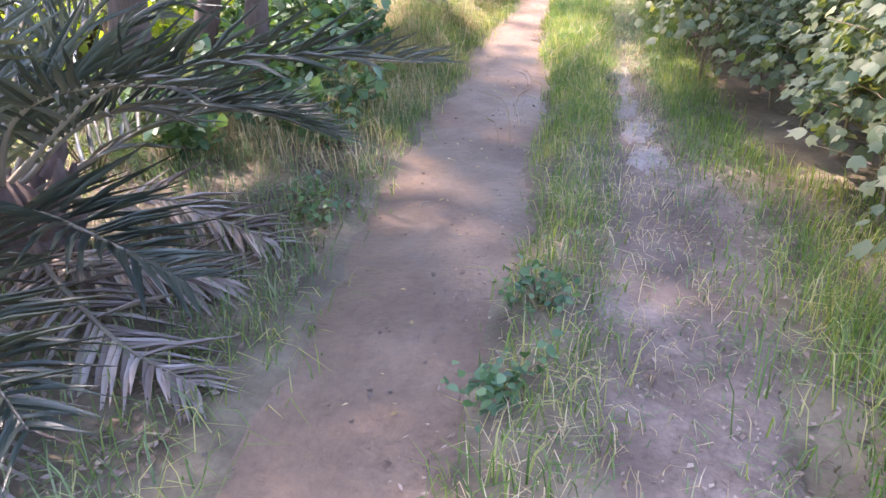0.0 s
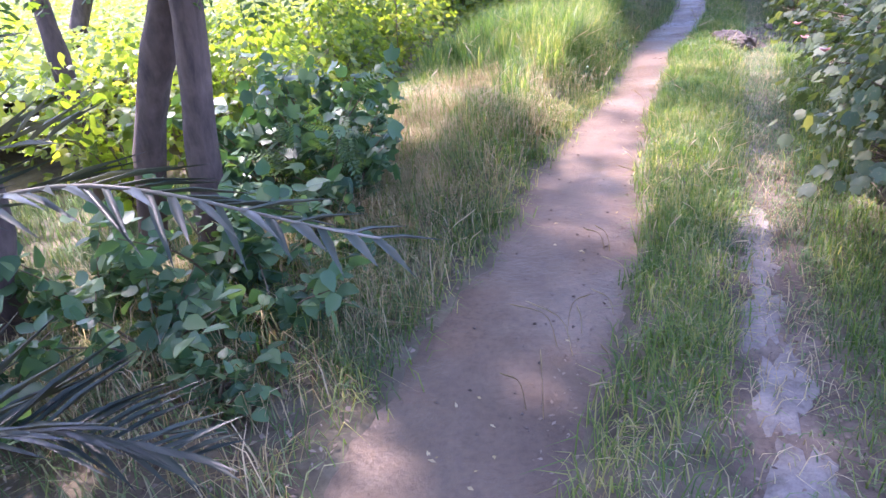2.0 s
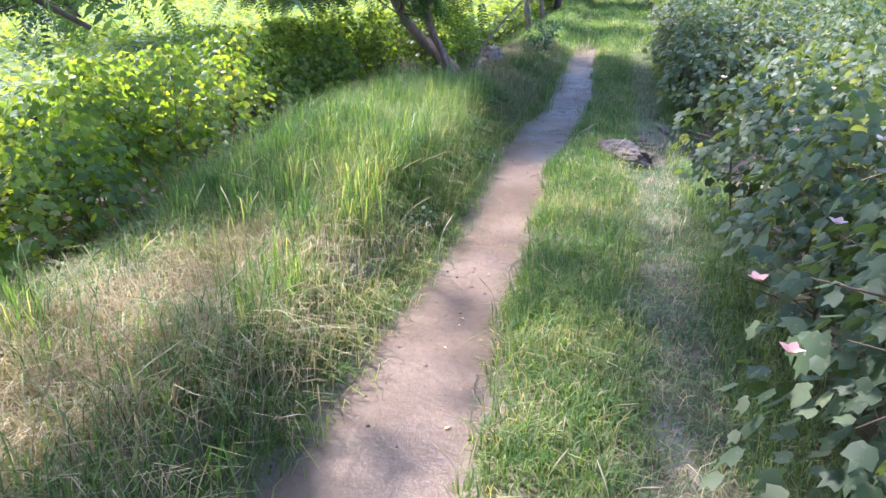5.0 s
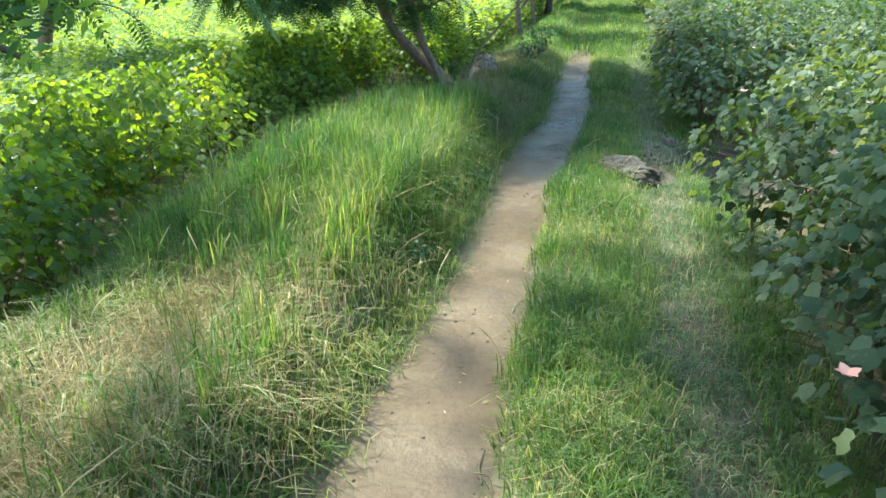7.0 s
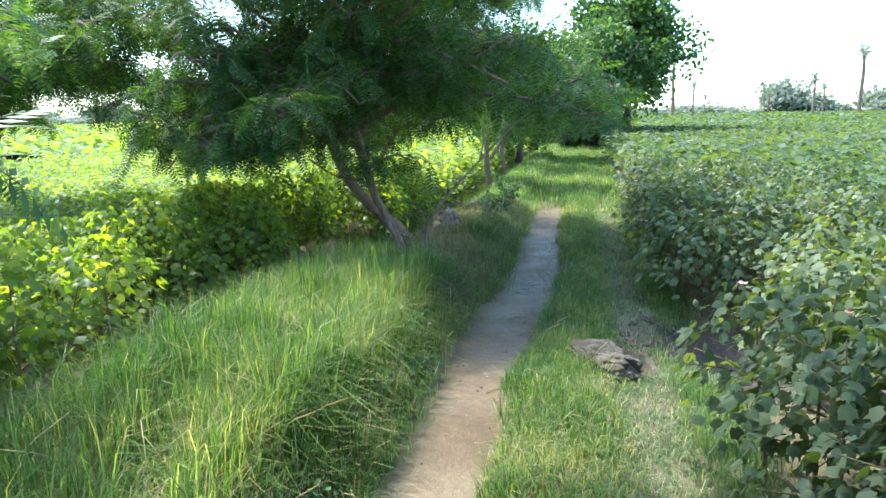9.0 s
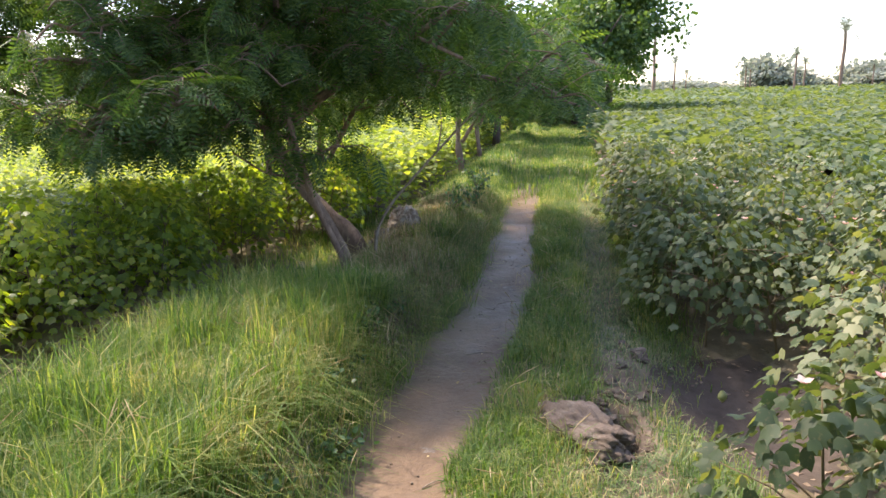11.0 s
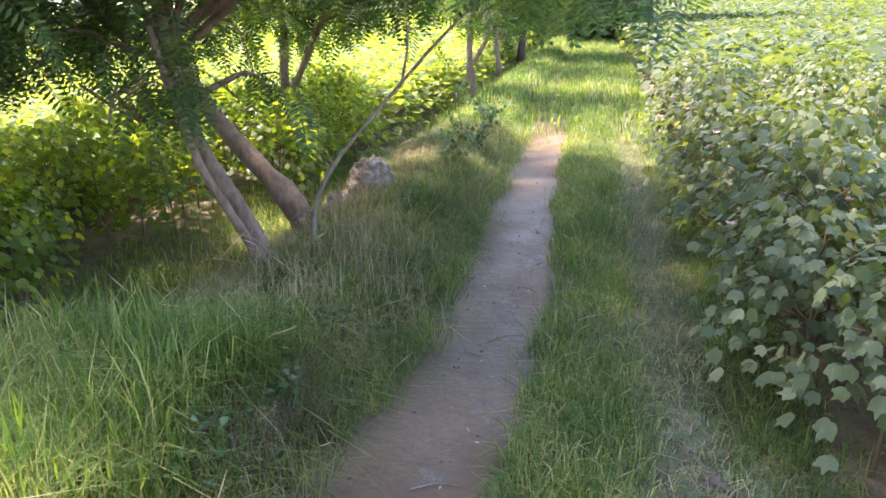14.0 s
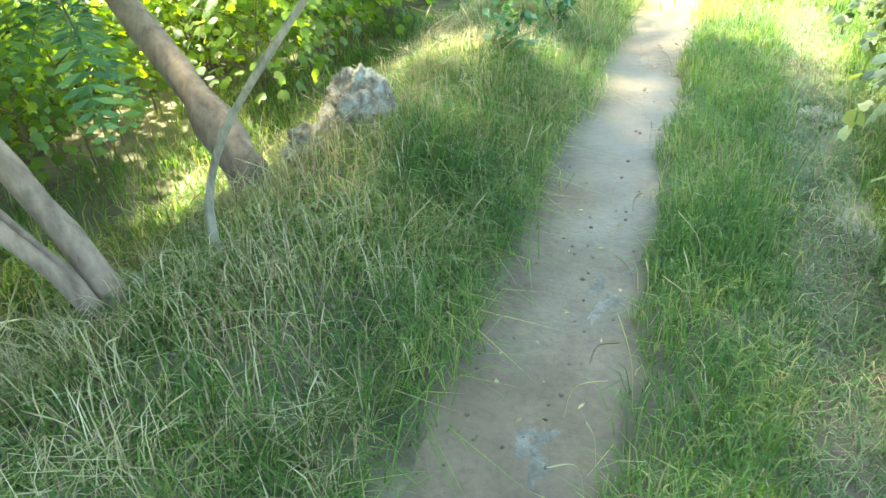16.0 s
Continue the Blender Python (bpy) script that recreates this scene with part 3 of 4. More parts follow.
# ---- cotton ----
def cotton_meshes(seed, tall, wide, leaves, leaf=1.0, mat=M_COTTON):
    g = np.random.default_rng(seed)
    h = tall * g.uniform(0.1, 1.0, leaves) ** 0.55
    prof = wide * (0.35 + 0.75 * np.sin(np.pi * np.clip(h / tall, 0, 1) ** 0.9 * 0.86 + 0.25))
    rad = prof * np.sqrt(g.uniform(0.15, 1.0, leaves))
    ang = g.uniform(0, 2 * np.pi, leaves)
    out = np.stack([np.cos(ang), np.sin(ang), np.zeros(leaves)], 1)
    place = out * rad[:, None] + np.stack([np.zeros(leaves), np.zeros(leaves), h], 1)
    along = out + np.stack([g.normal(0, 0.5, leaves), g.normal(0, 0.5, leaves), g.normal(-0.8, 0.45, leaves)], 1)
    nrm = out * g.uniform(0.1, 1.3, leaves)[:, None] + np.stack([g.normal(0, 0.35, leaves), g.normal(0, 0.35, leaves), np.full(leaves, 0.85)], 1)
    size = leaf * g.uniform(0.075, 0.15, leaves) * (1.05 - 0.35 * h / tall)
    fol = fast_mesh("foliage", *stamp(LOBED_V, LOBED_T, place, along, nrm, size), mat)
    tubes = [tube(spline([(0, 0, -0.04), (g.normal(0, 0.02), g.normal(0, 0.02), tall * 0.5), (g.normal(0, 0.04), g.normal(0, 0.04), tall * 0.95)], 7), np.linspace(0.011, 0.003, 7), 5)]
    for k in range(11):
        b = tall * g.uniform(0.12, 0.8)
        q = g.uniform(0, 6.28)
        w = wide * g.uniform(0.6, 1.0)
        tubes.append(tube(np.array([(0, 0, b), (np.cos(q) * w * 0.5, np.sin(q) * w * 0.5, b + 0.1), (np.cos(q) * w, np.sin(q) * w, b + 0.14)]), [0.005, 0.004, 0.002], 4))
    stem = fast_mesh("stem", *merge(tubes), M_STEM)
    nb = 5
    q, hb = g.uniform(0, 6.28, nb), g.uniform(0.3, 0.9, nb) * tall
    pb = np.stack([np.cos(q) * wide * 0.8, np.sin(q) * wide * 0.8, hb], 1)
    bolls = []
    for c in pb:
        v, t = tube(spline([c, c + (0, 0, -0.02), c + (0.003, 0, -0.042)], 4), [0.005, 0.016, 0.015, 0.003], 5)
        bolls.append((v, t))
    boll = fast_mesh("bolls", *merge(bolls), M_BOLL)
    nf = 3
    pf = np.stack([np.cos(q[:nf] + 1) * wide, np.sin(q[:nf] + 1) * wide, g.uniform(0.55, 0.95, nf) * tall], 1)
    fl = merge([stamp(HEART_V, HEART_T, pf, np.stack([np.cos(q[:nf] + k), np.sin(q[:nf] + k), np.full(nf, 0.6)], 1), np.tile([0, 0, 1.0], (nf, 1)), 0.035) for k in (0, 1.6, 3.2, 4.8)])
    flower = fast_mesh("flowers", *fl, M_FLOWER)
    return fol, stem, boll, flower


COTTON = [cotton_meshes(40 + k, tall, wide, n, 0.82) for k, (tall, wide, n) in enumerate([(1.2, 0.42, 320), (1.1, 0.46, 320), (1.28, 0.4, 310), (1.0, 0.42, 290), (1.15, 0.48, 330), (0.92, 0.4, 270)])]
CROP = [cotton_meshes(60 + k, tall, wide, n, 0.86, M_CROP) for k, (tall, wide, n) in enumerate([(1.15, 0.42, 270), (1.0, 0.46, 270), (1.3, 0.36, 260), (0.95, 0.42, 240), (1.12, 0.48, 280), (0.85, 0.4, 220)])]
MASTERS = {}


def cotton_plant(kind_no, x, y, turn, side):
    key = (kind_no, side)
    m = pose(x, y, float(height(np.array(x), np.array(y))), rng.normal(0, 4), rng.normal(0, 4), turn)
    if key not in MASTERS:
        label = "leafy green cotton plant at the field edge" if side == "near" else "cotton plant with sunlit yellow-green leaves in the field"
        ob = thing("cotton_plant", label, "cotton plant", m, "cotton plants " + side)
        fol, stem, boll, flower = (COTTON if side == "near" else CROP)[kind_no]
        part("stem", stem, ob, "thin red-brown stem")
        part("foliage", fol, ob)
        tagged(part("fruit", boll, ob, "green cotton bolls"), kind="stuff")
        if side == "near" and kind_no in (0, 2, 4):
            tagged(part("blossom", flower, ob, "faded pink flowers"), kind="stuff")
        MASTERS[key] = ob
    else:
        ob = copy_thing(MASTERS[key], m)
    return ob


def plant_rows(rows, y0, y1, step, side, skip):
    for x in rows:
        y = y0 + rng.uniform(0, step)
        while y < y1:
            px, py = x + rng.normal(0, 0.09 if side == "near" else 0.17), y
            if not skip(px, py):
                cotton_plant(int(rng.integers(0, 6)), px, py, rng.uniform(0, 360), side)
            y += step * rng.uniform(0.8, 1.25)


plant_rows((1.2, 1.68, 2.2, 2.9), -0.4, 21, 0.46, "near", lambda x, y: (x < 1.9 and 11.4 < y < 12.6) or (x < 1.5 and 10.3 < y < 12.95) or (x < 1.5 and y < 5.7) or (x < 1.9 and y < 0.8) or (x < 1.4 and 8.45 < y < 8.85))
plant_rows((-3.35, -3.8, -4.25, -4.7), 6.2, 20.5, 0.44, "far", lambda x, y: x > -3.6 and (9.0 < y < 17.2 or y < 7.0))
cotton_plant(4, 1.5, 11.08, 40.0, "near")
plant_rows((1.47,), 3.0, 5.9, 0.46, "near", lambda x, y: False)
plant_rows((1.13,), 6.3, 19, 0.62, "near", lambda x, y: 8.4 < y < 8.9 or 10.3 < y < 13.15)


def field(name, x0, x1, y0, y1, n, top, size, label, deep=0.18, inner=True, mat=M_COTTON_FAR):
    """The mass of the cotton field beyond the nearest rows."""
    px, py = rng.uniform(x0, x1, n), rng.uniform(y0, y1, n)
    hz = height(px, py) + top * (0.86 + 0.14 * wave(px, py, 2.0, 3)) - np.abs(rng.normal(0, deep, n))
    rim = np.minimum(np.minimum(px - x0, x1 - px), np.minimum(py - y0, y1 - py)) < 0.6 * rng.random(n)
    hz = np.where(rim, height(px, py) + top * rng.uniform(0.05, 0.95, n), hz)
    px, py = px + rng.normal(0, 0.12, n), py + rng.normal(0, 0.12, n)
    place = np.stack([px, py, hz], 1)
    al = np.stack([rng.normal(0, 1, n), rng.normal(0, 1, n), rng.normal(-0.35, 0.3, n)], 1)
    nr = np.stack([rng.normal(0, 0.35, n), rng.normal(0, 0.35, n), np.ones(n)], 1)
    me = fast_mesh(name, *stamp(QUAD_V, QUAD_T, place, al, nr, rng.uniform(0.7, 1.2, n) * size), mat)
    ob = tagged(new(name, me), label, "field", kind="stuff")
    if not inner:
        return ob
    # Dark green sheet closes gaps between leaves, coloured as the shade inside the crop.
    nx, ny = max(8, int((x1 - x0) / 0.8)), max(8, int((y1 - y0) / 0.8))
    nx, ny = min(nx, 130), min(ny, 130)
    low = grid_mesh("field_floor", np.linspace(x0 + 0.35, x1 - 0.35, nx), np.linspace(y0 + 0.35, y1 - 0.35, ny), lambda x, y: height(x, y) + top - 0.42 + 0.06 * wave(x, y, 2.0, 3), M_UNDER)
    part("inner_sheet", low, ob, "dark sheet closing the crop, inner shade put into its colour")
    return ob


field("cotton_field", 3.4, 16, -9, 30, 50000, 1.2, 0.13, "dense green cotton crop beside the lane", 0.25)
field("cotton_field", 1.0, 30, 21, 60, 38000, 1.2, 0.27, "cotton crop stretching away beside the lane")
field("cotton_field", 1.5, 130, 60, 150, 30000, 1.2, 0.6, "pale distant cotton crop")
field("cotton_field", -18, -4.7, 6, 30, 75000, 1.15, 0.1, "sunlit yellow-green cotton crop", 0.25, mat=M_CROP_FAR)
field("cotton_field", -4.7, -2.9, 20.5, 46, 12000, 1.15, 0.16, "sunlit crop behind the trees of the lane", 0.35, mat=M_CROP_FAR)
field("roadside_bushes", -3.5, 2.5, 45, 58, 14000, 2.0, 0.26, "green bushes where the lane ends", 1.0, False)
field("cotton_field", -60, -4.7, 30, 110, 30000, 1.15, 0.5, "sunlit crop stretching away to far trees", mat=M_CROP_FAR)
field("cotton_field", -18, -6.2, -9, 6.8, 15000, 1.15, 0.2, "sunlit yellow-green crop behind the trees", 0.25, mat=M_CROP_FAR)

# ---- trees ----
def limb(points, r0, r1, n=10, sides=8):
    p = spline(points, n)
    return p, tube(p, np.linspace(r0, r1, n) * (1 + 0.06 * rng.standard_normal(n)), sides)


def branches(stems, count, reach, droop, floor_z=-9.0, spread_up=0.35):
    """Side branches and twigs off the upper part of the given stems: wood pieces and twig lines."""
    wood, twigs = [], []
    for p, f0, share in stems:
        for _ in range(round(count * share)):
            f = rng.uniform(f0, 1.0)
            s = p[min(int(f * (len(p) - 1)), len(p) - 1)]
            a = rng.uniform(0, 2 * np.pi)
            le = reach * rng.uniform(0.55, 1.05)
            d = np.array([math.cos(a), math.sin(a), rng.uniform(0.05, spread_up * 2)])
            q = spline([s, s + d * le * 0.45, s + d * le * np.array([0.8, 0.8, 0.75]), s + d * le * np.array([1.05, 1.05, 0.7]) - np.array([0, 0, droop * le])], 9)
            if q[-1][2] < floor_z:
                continue
            wood.append(tube(q, np.linspace(0.028, 0.007, 9), 4))
            for _ in range(7):
                t0 = q[int(rng.integers(2, 9))]
                b = rng.uniform(0, 2 * np.pi)
                tl = rng.uniform(0.3, 0.7)
                e = np.array([math.cos(b), math.sin(b), rng.uniform(-0.3, 0.45)]) * tl
                tw = spline([t0, t0 + e * 0.6 + (0, 0, 0.05), t0 + e - (0, 0, 0.15 * tl)], 6)
                if tw[-1][2] > floor_z + 0.1:
                    wood.append(tube(tw, np.linspace(0.008, 0.003, 6), 3))
                    twigs.append(tw)
    return wood, twigs


def feather_crown(twigs, per, size, droop=0.55):
    pl, al, nm = [], [], []
    for tw in twigs:
        d = unit((tw[-1] - tw[0])[None])[0]
        for _ in range(per):
            f = rng.uniform(0.15, 1.0) * (len(tw) - 1)
            i = min(int(f), len(tw) - 2)
            pl.append(tw[i] + (tw[i + 1] - tw[i]) * (f - i))
            al.append(d * 0.6 + rng.normal(0, 0.7, 3) + (0, 0, -droop))
            nm.append(rng.normal(0, 0.35, 3) + (0, 0, 1))
    n = len(pl)
    return stamp(FEATHER_V, FEATHER_T, np.array(pl), np.array(al), np.array(nm), rng.uniform(0.75, 1.3, n) * size)


def feathery_tree(label, trunks, count, reach, per, size, droop, bark, f0=0.5, low=0.0):
    """trunks: lists of points with their radii and, for some, their share of twigs; low: height under which no twig hangs."""
    ob = thing("tree", label, "tree", pose(*trunks[0][0][0]))
    stems = []
    inv = -np.array(trunks[0][0][0])
    for pts, r0, r1, *rest in trunks:
        p, (v, t) = limb(np.array(pts) + inv, r0, r1, 14, 10)
        part("trunk" if pts[0][2] < 0.3 else "limb", fast_mesh("trunk", v, t, bark, True), ob)
        stems.append((p, f0 if pts[0][2] > 0.3 else max(f0, 0.65), rest[0] if rest else 1.0))
    wood, twigs = branches(stems, count, reach, droop, low + inv[2])
    tagged(part("branching", fast_mesh("branching", *merge(wood), bark, True), ob), kind="stuff")
    part("crown", fast_mesh("crown", *feather_crown(twigs, per, size), M_FEATHER), ob, "dense feathery green leaves")
    return ob


# leaning tree of several stems on the bank
BIG = [([(-2.02, 14.66, -0.02), (-2.14, 14.67, 0.3), (-2.28, 14.65, 0.6), (-2.47, 14.63, 1.0), (-2.68, 14.75, 1.6), (-2.95, 15.1, 2.8)], 0.062, 0.036),
       ([(-2.06, 14.6, -0.04), (-2.13, 14.54, 0.3), (-2.22, 14.44, 0.6), (-2.33, 14.32, 1.0), (-2.55, 14.4, 1.7)], 0.036, 0.022, 0.0),
       ([(-2.04, 14.6, -0.04), (-2.14, 14.58, 0.3), (-2.26, 14.5, 0.6), (-2.4, 14.42, 1.0), (-2.7, 14.6, 1.8)], 0.026, 0.016, 0.0),
       ([(-2.26, 15.86, -0.12), (-2.42, 15.92, 0.17), (-2.76, 16.08, 0.45), (-3.25, 16.25, 0.88), (-3.5, 16.1, 1.6), (-3.1, 15.6, 2.7)], 0.115, 0.06),
       ([(-2.46, 14.62, 0.98), (-2.62, 14.6, 1.1), (-2.9, 14.6, 1.14), (-3.25, 14.6, 1.35)], 0.022, 0.009, 0.3)]
for k in range(26):
    q = 0.3 + k * 2 * math.pi / 13 + (0.24 if k > 12 else 0)
    rr = ((2.6, 1.7, 2.3) if k < 13 else (2.4, 1.5, 2.0))[k % 3]
    zt = ((1.8, 2.7, 2.2) if k < 13 else (3.3, 4.0, 3.7))[k % 3]
    rr *= 1.25 if abs(math.cos(q)) > 0.7 else (0.85 if math.sin(q) < -0.5 else 1.0)
    c0 = np.array((-2.95, 15.2, 1.6 + 0.3 * (k % 3) + (0.9 if k > 12 else 0)))
    e = np.array((math.cos(q) * rr, math.sin(q) * rr, 0))
    BIG.append(([c0, c0 + e * 0.3 + (0, 0, 0.5), c0 * (1, 1, 0) + e * 0.7 + (0, 0, zt + 0.25), c0 * (1, 1, 0) + e + (0, 0, zt - 0.05)], 0.032, 0.012))
BIG.append(([(-3.2, 15.0, 1.8), (-3.6, 14.3, 2.5), (-3.95, 13.8, 2.0), (-4.2, 13.4, 1.35)], 0.035, 0.012, 1.2))
BIG.append(([(-3.2, 15.1, 1.7), (-3.8, 14.6, 2.35), (-4.3, 14.2, 1.9), (-4.7, 13.9, 1.3)], 0.035, 0.012, 1.3))
BIG.append(([(-3.2, 15.1, 1.6), (-3.6, 14.7, 2.2), (-3.9, 14.4, 1.8), (-4.15, 14.3, 1.25)], 0.035, 0.012, 1.2))
BIG.append(([(-2.9, 15.5, 1.6), (-2.0, 16.2, 2.5), (-1.1, 16.9, 2.6), (-0.3, 17.5, 2.25)], 0.04, 0.014, 1.6))
BIG.append(([(-2.9, 15.6, 1.8), (-2.1, 16.8, 2.8), (-1.5, 17.9, 2.9), (-0.9, 18.8, 2.5)], 0.04, 0.014, 1.6))
# Four high limbs out of view, added to shade the path and bank.
BIG.append(([(-3.1, 15.6, 2.5), (-2.9, 17.2, 3.5), (-2.6, 18.6, 3.7), (-2.2, 19.8, 3.3)], 0.045, 0.014, 2.0))
BIG.append(([(-3.1, 15.6, 2.5), (-2.3, 17.0, 3.6), (-1.7, 18.2, 3.8), (-1.2, 19.2, 3.5)], 0.045, 0.014, 2.0))
BIG.append(([(-2.95, 15.1, 2.6), (-2.8, 14.2, 3.3), (-2.5, 13.4, 3.5), (-2.3, 12.7, 3.3)], 0.045, 0.014, 2.0))
BIG.append(([(-2.95, 15.1, 2.6), (-2.2, 14.4, 3.4), (-1.7, 13.8, 3.6), (-1.3, 13.2, 3.4)], 0.045, 0.014, 1.6))
feathery_tree("leaning feathery-leaved tree with several grey-brown stems on the bank", BIG, 7, 0.75, 7, 0.3, 0.2, M_BARK, 0.4, 1.12)
# trees by the start
feathery_tree("pair of slender dark trunks, feathery crown added over the lane for shade",
              [([(-2.32, 4.98, -0.03), (-2.23, 4.96, 0.6), (-2.11, 4.95, 1.45), (-2.2, 5.2, 3.0)], 0.092, 0.07, 0.0),
               ([(-2.83, 5.05, -0.08), (-2.66, 5.04, 0.6), (-2.38, 5.02, 1.2), (-2.24, 5.0, 1.65), (-2.3, 4.7, 3.2)], 0.09, 0.066, 0.3),
               ([(-2.3, 5.0, 1.6), (-2.6, 6.0, 2.2), (-2.4, 6.9, 1.95), (-2.1, 7.6, 1.5)], 0.03, 0.012, 0.3),
               ([(-2.3, 5.0, 1.7), (-3.1, 6.3, 2.3), (-3.5, 7.8, 1.95), (-3.8, 8.8, 1.45)], 0.03, 0.012, 0.35),
               ([(-2.5, 5.0, 1.9), (-1.9, 4.9, 2.7), (-1.2, 4.8, 3.2)], 0.035, 0.016),
               # Unseen limbs high over the lane, added to shade path, track and cotton.
               ([(-2.4, 5.2, 2.9), (-1.5, 7.0, 3.6), (-0.7, 8.6, 3.5), (-0.1, 9.8, 3.2)], 0.045, 0.016),
               ([(-2.4, 5.2, 2.9), (-1.7, 7.4, 3.4), (-1.2, 9.4, 3.3), (-0.9, 10.8, 3.0)], 0.045, 0.016),
               ([(-2.4, 4.8, 3.1), (-1.0, 5.4, 3.7), (0.0, 6.4, 3.7), (0.6, 7.6, 3.4)], 0.045, 0.016),
               ([(-1.5, 7.0, 3.6), (-0.4, 7.6, 3.7), (0.2, 8.0, 3.9), (0.6, 8.6, 3.9)], 0.03, 0.014),
               ([(-2.4, 5.0, 2.9), (-1.8, 4.0, 3.3), (-1.5, 3.0, 3.4)], 0.04, 0.016),
               ([(-2.3, 4.9, 2.8), (-2.5, 5.8, 3.4), (-2.4, 6.6, 3.4)], 0.04, 0.016, 1.3),
               ([(-2.3, 4.9, 2.8), (-1.6, 5.4, 3.5), (-0.9, 6.0, 3.5)], 0.04, 0.016, 1.3)],
              12, 1.0, 7, 0.28, 0.25, M_BARKDARK, 0.6)
feathery_tree("dark rough trunk of a tree standing behind the palm",
              [([(-2.76, 4.0, -0.05), (-2.58, 4.0, 0.8), (-2.5, 4.05, 1.7), (-2.7, 4.1, 3.2)], 0.12, 0.085),
               ([(-2.5, 4.05, 1.7), (-2.4, 3.2, 2.7), (-1.6, 2.4, 3.3)], 0.045, 0.02),
               # Two limbs above the view, added to shade the start of the lane.
               ([(-2.5, 4.05, 2.2), (-2.2, 3.4, 3.2), (-1.4, 2.9, 3.6), (-0.7, 2.5, 3.4)], 0.045, 0.018, 0.7),
               ([(-2.5, 4.05, 2.4), (-2.0, 4.2, 3.3), (-1.2, 4.2, 3.7), (-0.5, 4.2, 3.5)], 0.045, 0.018, 0.7)],
              14, 1.4, 7, 0.29, 0.2, M_BARKDARK, 0.65)
feathery_tree("thin dark tree trunk among the crop",
              [([(-4.1, 5.9, -0.25), (-4.15, 5.9, 0.8), (-4.3, 6.0, 1.8), (-4.3, 6.1, 3.3)], 0.08, 0.05)],
              6, 1.2, 7, 0.28, 0.2, M_BARKDARK, 0.7, 2.0)
feathery_tree("feathery-leaved tree in the crop with long drooping boughs",
              [([(-7.7, 9.0, -0.3), (-7.4, 9.1, 0.9), (-6.7, 9.3, 2.1), (-6.2, 9.5, 3.4)], 0.13, 0.08),
               ([(-6.3, 9.4, 2.0), (-5.4, 9.8, 2.7), (-4.5, 10.4, 2.6), (-3.9, 10.8, 2.1)], 0.05, 0.015),
               ([(-6.3, 9.4, 2.4), (-5.2, 9.2, 3.1), (-4.4, 9.4, 2.9), (-3.8, 9.6, 2.4)], 0.05, 0.015),
               ([(-6.3, 9.4, 1.9), (-5.2, 9.7, 2.15), (-4.5, 9.75, 1.85), (-3.95, 9.75, 1.4)], 0.04, 0.01, 0.8)],
              8, 0.6, 8, 0.27, 0.25, M_BARKDARK, 0.6, 1.15)
wide = [([(-9.9, 16.2, -0.3), (-9.6, 16.1, 0.8), (-8.8, 15.9, 1.9), (-7.6, 15.6, 3.4)], 0.14, 0.07)]
for k in range(14):
    q = 0.2 + k * 2.4
    rr, zt = (2.6, 2.0, 2.9, 1.6)[k % 4], (1.9, 2.9, 2.3, 3.6)[k % 4]
    wide.append(([(-8.2, 15.7, 2.5 + 0.2 * (k % 3)), (-7.3 + math.cos(q) * rr * 0.4, 15.4 + math.sin(q) * rr * 0.4, zt + 0.4), (-7.3 + math.cos(q) * rr, 15.4 + math.sin(q) * rr, zt)], 0.035, 0.012))
feathery_tree("wide feathery-leaved tree with low sunlit boughs in the crop", wide, 7, 0.85, 6, 0.36, 0.25, M_BARK, 0.35, 1.4)
# row of trees further along the lane, the first one added to shade it
for x, y, s in ((-4.0, 19.6, 0.95), (-2.3, 24.5, 1.0), (-2.6, 30.5, 1.2)):
    feathery_tree("feathery-leaved tree in the row along the lane",
                  [([(x, y, -0.05), (x - 0.1, y, 0.9 * s), (x - 0.05, y + 0.1, 2.0 * s), (x + 0.1, y, 3.9 * s)], 0.08, 0.04),
                   ([(x, y, 0.8 * s), (x + 0.6, y - 0.3, 1.7 * s), (x + 1.2, y - 0.6, 2.5 * s)], 0.05, 0.02)],
                  15, 1.6 * s, 6, 0.43, 0.25, M_BARK, 0.35)


def leafy_crown(n, radii, lumps, size, seed):
    """Uneven crown of small leaf blades round several lumps."""
    g = np.random.default_rng(seed)
    c = unit(g.normal(0, 1, (lumps, 3))) * radii * g.uniform(0.2, 0.85, (lumps, 1))
    k = g.integers(0, lumps, n)
    d = unit(g.normal(0, 1, (n, 3)))
    p = c[k] + d * np.array(radii) * 0.3 * g.uniform(0.3, 1.3, n)[:, None]
    al = d + g.normal(0, 0.6, (n, 3))
    nr = d + g.normal(0, 0.5, (n, 3)) + (0, 0, 0.5)
    return stamp(QUAD_V, QUAD_T, p, al, nr, g.uniform(0.7, 1.3, n) * size)


def round_tree(label, x, y, tall, wide, n, size, seed, mat, bark, group=""):
    z = float(height(np.array(x), np.array(y)))
    ob = thing("tree", label, "tree", pose(x, y, z), group)
    tr = [limb([(0, 0, -0.1), (0.1, 0, tall * 0.25), (0, 0.1, tall * 0.6)], wide * 0.038, wide * 0.02, 8)[1]]
    for q in range(5):
        a = q * 1.3 + seed
        tr.append(tube(spline([(0.05, 0, tall * 0.25), (math.cos(a) * wide * 0.25, math.sin(a) * wide * 0.25, tall * 0.5), (math.cos(a) * wide * 0.5, math.sin(a) * wide * 0.5, tall * 0.72)], 6), np.linspace(wide * 0.035, 0.02, 6), 5))
    part("trunk", fast_mesh("trunk", *merge(tr), bark, True), ob)
    v, t = leafy_crown(n, (wide * 0.62, wide * 0.62, tall * 0.42), 46, size, seed)
